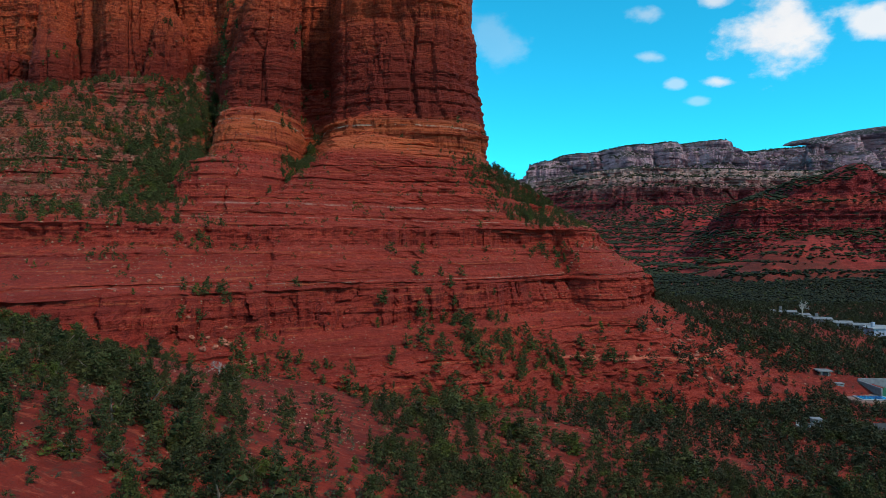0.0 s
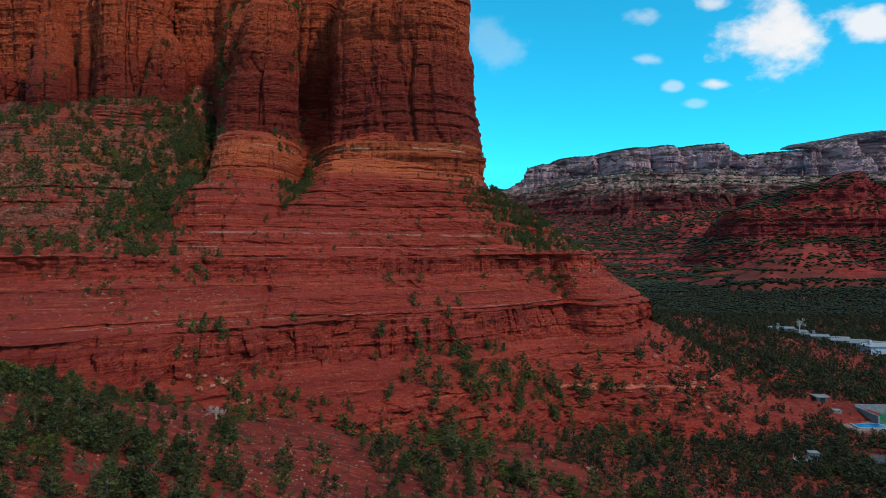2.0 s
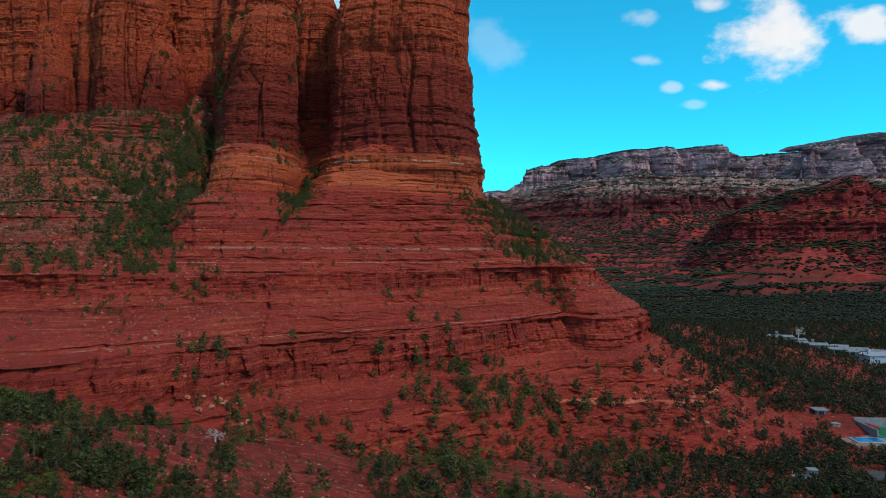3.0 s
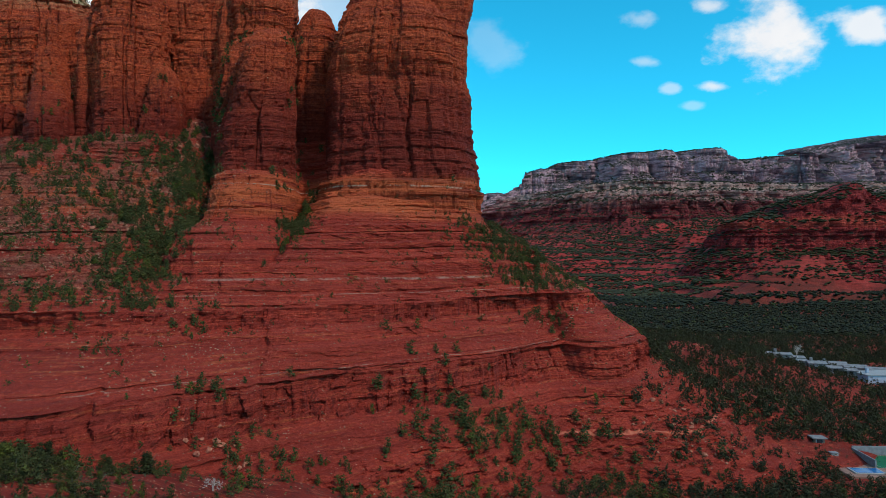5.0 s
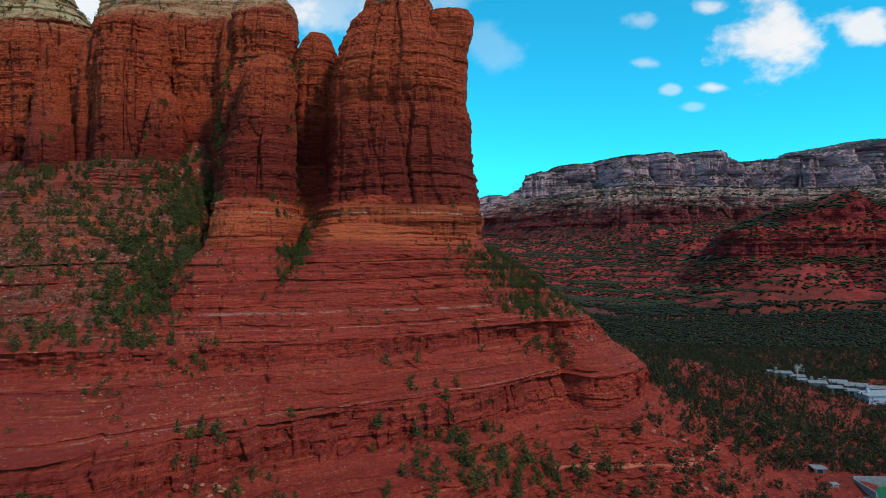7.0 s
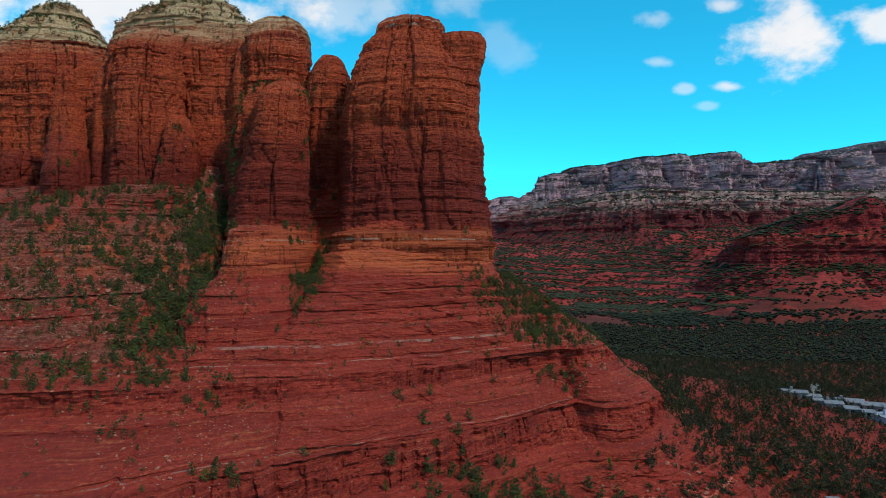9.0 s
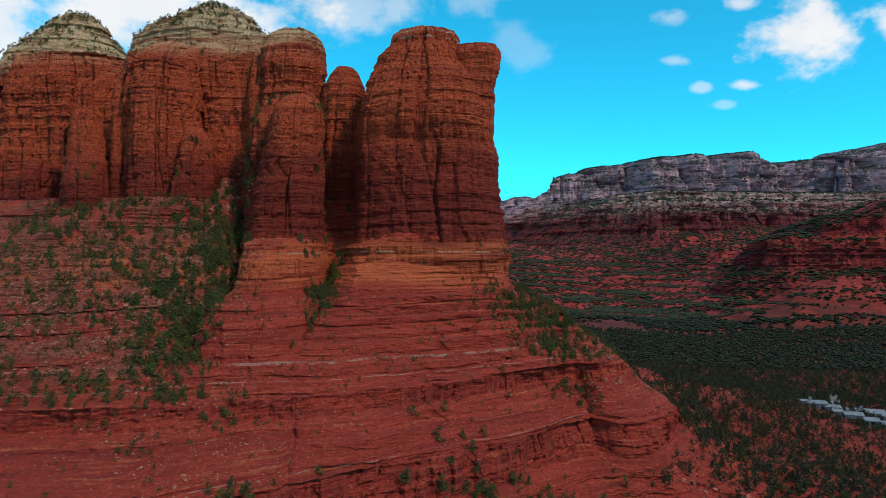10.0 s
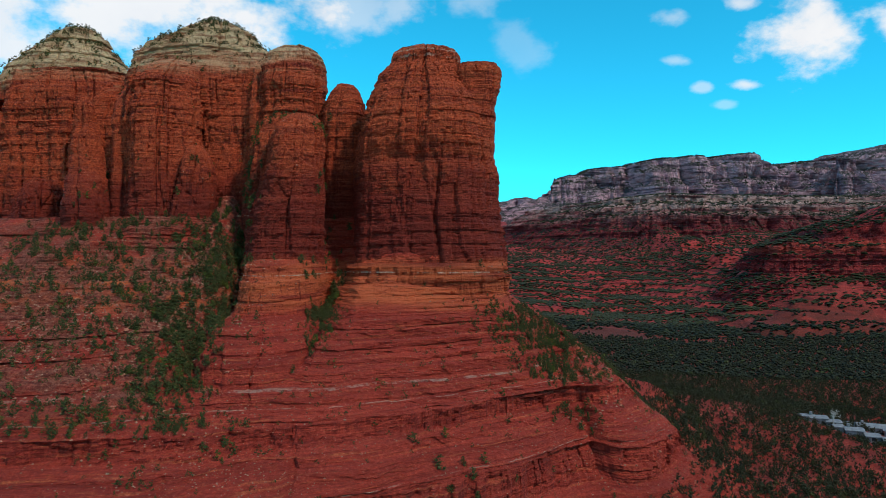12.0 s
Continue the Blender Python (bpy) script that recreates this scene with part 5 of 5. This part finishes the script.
pool_mat = plain_material("pool_water", (0.012, 0.10, 0.28), (0.02, 0.15, 0.38), 0.08, 0.8, 0.2)
paving_mat = plain_material("pinkish_paving", (0.20, 0.11, 0.09), (0.31, 0.19, 0.15), 0.85, 1.0, 0.2)
road_mat = plain_material("grey_asphalt", (0.05, 0.05, 0.052), (0.085, 0.082, 0.08), 0.9, 0.7, 0.2)
bleached_mat = plain_material("bare_pale_twigs", (0.32, 0.29, 0.27), (0.5, 0.47, 0.45), 0.9, 3.0, 0.3)


def slab(w, d, h, x=0.0, y=0.0, z=0.0, bevel=0.05, rise=0.0):
    """A bevelled block standing on z; rise lifts its middle to a low ridge."""
    bm = bmesh.new()
    bmesh.ops.create_cube(bm, size=1.0)
    for v in bm.verts:
        v.co = (v.co.x * w + x, v.co.y * d + y, (v.co.z + 0.5) * h + z)
    if rise:
        top = [e for e in bm.edges if all(v.co.z > z + h * 0.9 for v in e.verts) and abs(e.verts[0].co.x - e.verts[1].co.x) < 0.01]
        cut = bmesh.ops.subdivide_edges(bm, edges=top, cuts=1)
        for v in cut["geom_inner"]:
            if isinstance(v, bmesh.types.BMVert):
                v.co.z += rise
    if bevel:
        bmesh.ops.bevel(bm, geom=bm.edges[:], offset=bevel, segments=1, affect="EDGES")
    me = bpy.data.meshes.new("slab")
    bm.to_mesh(me)
    bm.free()
    return me


def house(x, y, turn, wings, label, wall=stucco_mat, roof=roof_mat, z=None):
    """A low house of several wings: (dx, dy, width, depth, wall height, roof rise)."""
    ground = float(ground_z(x, y)) - 1.1 if z is None else z
    top = new("house")
    top.matrix_basis = pose(x, y, ground, 0, 0, turn)
    tagged(top, label, "house", "valley houses")
    for dx, dy, w, d, h, rise in wings:
        wl = part("wall", slab(w, d, h + 1.5, dx, dy, -1.5), wall, top)
        part("roof", slab(w + 0.9, d + 0.9, 0.28, dx, dy, h + 0.003, 0.04, rise), roof, top)
        n = max(1, int(w / 3.2))
        for k in range(n):
            wx = dx - w / 2 + (k + 0.5) * w / n
            fr = part("window_frame", slab(1.7, 0.12, 1.5, wx, dy - d / 2 - 0.03, 0.75, 0.02), white_mat, wl)
            part("window_pane", slab(1.4, 0.05, 1.2, wx, dy - d / 2 - 0.1, 0.9, 0.0), window_mat, wl)
        part("window_pane", slab(0.08, 1.6, 1.2, dx - w / 2 - 0.04, dy, 0.9, 0.0), window_mat, wl)
    if wings[0][2] > 5:
        part("chimney", slab(1.0, 1.0, 2.0, wings[0][0] - wings[0][2] * 0.3, wings[0][1], wings[0][4] + 0.1), wall, top, "stucco chimney")
    return top


house(141.5, 283, -14, [(0, 0, 7, 6, 3.2, 0.5), (5.5, -1.5, 5, 5, 2.2, 0.5), (-4.5, 1, 3, 4, 3.4, 0.3)], "low pale stucco house with grey flat roofs among trees")
house(149, 270, -18, [(0, 0, 6, 6, 3.2, 0.6), (5.4, -3.4, 4.6, 6, 2.2, 0.5), (10.2, -6.5, 4, 5, 1.9, 0.5), (-4.9, 2.2, 3.2, 5, 3.6, 0.3)], "long pale stucco house with stepped grey roofs")
house(168, 292, -22, [(0, 0, 10, 8, 3.4, 1.0), (8, -2, 8, 8, 3.0, 0.8), (16, -5, 9, 7, 2.8, 0.8), (-6, 3, 6, 6, 3.0, 0.0)], "large white house with pitched grey roofs")
house(165, 257, 4, [(0, 0, 14, 9, 5.2, 0.0), (9, -6, 10, 6, 2.8, 1.0)], "blue-grey stucco house with a white roof edge", blue_mat, white_mat)
house(166, 246, 8, [(0, 0, 11, 7, 2.7, 1.2)], "brown house with a dark shingled roof", paving_mat, dark_roof_mat)
house(95, 171.5, -6, [(0, 0, 2.6, 2.4, 2.2, 0.0)], "small flat-roofed brown house with a pale roof", paving_mat, roof_mat, float(ground_z(95, 171.5)) - 1.5)
tagged(part("driveway", slab(6.5, 5.5, 1.2, 0, 0, -0.9, 0.05), road_mat, empty("paved_yard")).parent, "small grey paved yard among junipers", "yard").matrix_basis = pose(86.5, 135, float(ground_z(86.5, 135)), 0, 0, 8)

# walled court with a pool
CX, CY = 104.7, 161.0
CZ = float(ground_z(CX, CY)) + 0.5
compound = tagged(empty("court_compound"), "white-walled green sports court beside a blue pool", "sports court")
compound.matrix_basis = pose(CX, CY, CZ, 0, 0, -4)
part("terrace", slab(24, 18, 2.4, 0, 0, -2.4, 0.1), paving_mat, compound, "pinkish paved terrace")
part("court_surface", slab(14, 10, 0.05, 4.5, 2.5, 0.004, 0.0), court_mat, compound, "green court surface")
for lx, ly, lw, ld in ((4.5, -2.1, 12.5, 0.08), (4.5, 7.1, 12.5, 0.08), (-1.6, 2.5, 0.08, 9), (10.6, 2.5, 0.08, 9), (4.5, 2.5, 0.06, 9)):
    part("line", slab(lw, ld, 0.01, lx, ly, 0.058, 0.0), white_mat, compound)
part("court_wall", slab(15, 0.35, 2.2, 4.5, 8.0, 0.0), stucco_mat, compound, "pale court wall")
part("court_wall", slab(0.35, 10.4, 1.8, -3.0, 2.7, 0.0), stucco_mat, compound)
part("court_wall", slab(0.35, 10.4, 2.2, 11.9, 2.7, 0.0), stucco_mat, compound)
part("pool_rim", slab(6.8, 4.2, 0.25, -6.6, -5.4, 0.0), white_mat, compound)
part("pool_water", slab(6.0, 3.4, 0.04, -6.6, -5.4, 0.252, 0.0), pool_mat, compound, "clear blue pool water")
part("bathhouse", slab(1.6, 1.6, 1.7, -9.6, 3.5, 0.0), white_mat, compound, "white pool house")
part("bathhouse_roof", slab(1.9, 1.9, 0.14, -9.6, 3.5, 1.7), roof_mat, compound)

# white timber lookout hut on the slope
hut = tagged(empty("white_hut"), "small white timber hut with open deck on posts", "hut")
hz = float(ground_z(69.5, 129))
hut.matrix_basis = pose(69.5, 129, hz - 0.7, 0, 0, -10) @ Matrix.Scale(0.85, 4)
part("room", slab(1.9, 1.8, 3.4, 0.7, 0, 0.0), white_mat, hut)
part("roof", slab(2.3, 2.2, 0.16, 0.7, 0, 3.4), roof_mat, hut)
part("deck", slab(3.4, 2.2, 0.16, -1.6, 0, 1.6), white_mat, hut)
for px, py in ((-3.1, -0.9), (-3.1, 0.9), (-1.6, -0.9), (-0.4, -0.9)):
    part("post", slab(0.14, 0.14, 2.6, px, py, 0.0, 0.01), white_mat, hut)
for rz in (2.1, 2.5):
    part("rail", slab(3.4, 0.08, 0.08, -1.6, -1.0, rz, 0.01), white_mat, hut)
part("window_pane", slab(0.9, 0.05, 0.9, 0.7, -0.93, 1.9, 0.0), window_mat, hut)


def bare_tree(x, y, h, label):
    """A leafless tree: forking limbs down to fine twigs."""
    r = np.random.default_rng(int(abs(x)))
    cu = bpy.data.curves.new("limbs", "CURVE")
    cu.dimensions, cu.bevel_depth, cu.bevel_resolution = "3D", 1.0, 0
    cu.use_fill_caps = False

    def grow(p, way, long, rad, depth):
        q = p + way * long
        sp = cu.splines.new("POLY")
        sp.points.add(1)
        sp.points[0].co, sp.points[1].co = (*p, 1), (*q, 1)
        sp.points[0].radius, sp.points[1].radius = rad, rad * 0.65
        if depth:
            for k in range(4 if depth > 1 else 6):
                w = way * 0.8 + Vector(r.normal(size=3)) * 0.55 + Vector((0, 0, 0.15))
                grow(q if k else p + way * long * 0.6, w.normalized(), long * r.uniform(0.55, 0.8), rad * 0.55, depth - 1)

    grow(Vector((0, 0, 0)), Vector((0, 0, 1)), h * 0.3, h * 0.035, 4)
    ob = new("limbs", cu)
    me = bpy.data.meshes.new_from_object(ob.evaluated_get(bpy.context.evaluated_depsgraph_get()))
    bpy.data.objects.remove(ob)
    z = drop(x, y)[0] or 0.0
    tree = tagged(empty("bare_tree"), label, "tree", "leafless trees")
    tree.matrix_basis = pose(x, y, z - 0.1)
    part("limbs", me, bleached_mat, tree)


bare_tree(144, 275, 7.5, "leafless pale cottonwood beside a house")
bare_tree(100.5, 152, 4.5, "leafless grey tree beside the pool")
bare_tree(-32, 98, 3.2, "dead grey shrub among junipers")
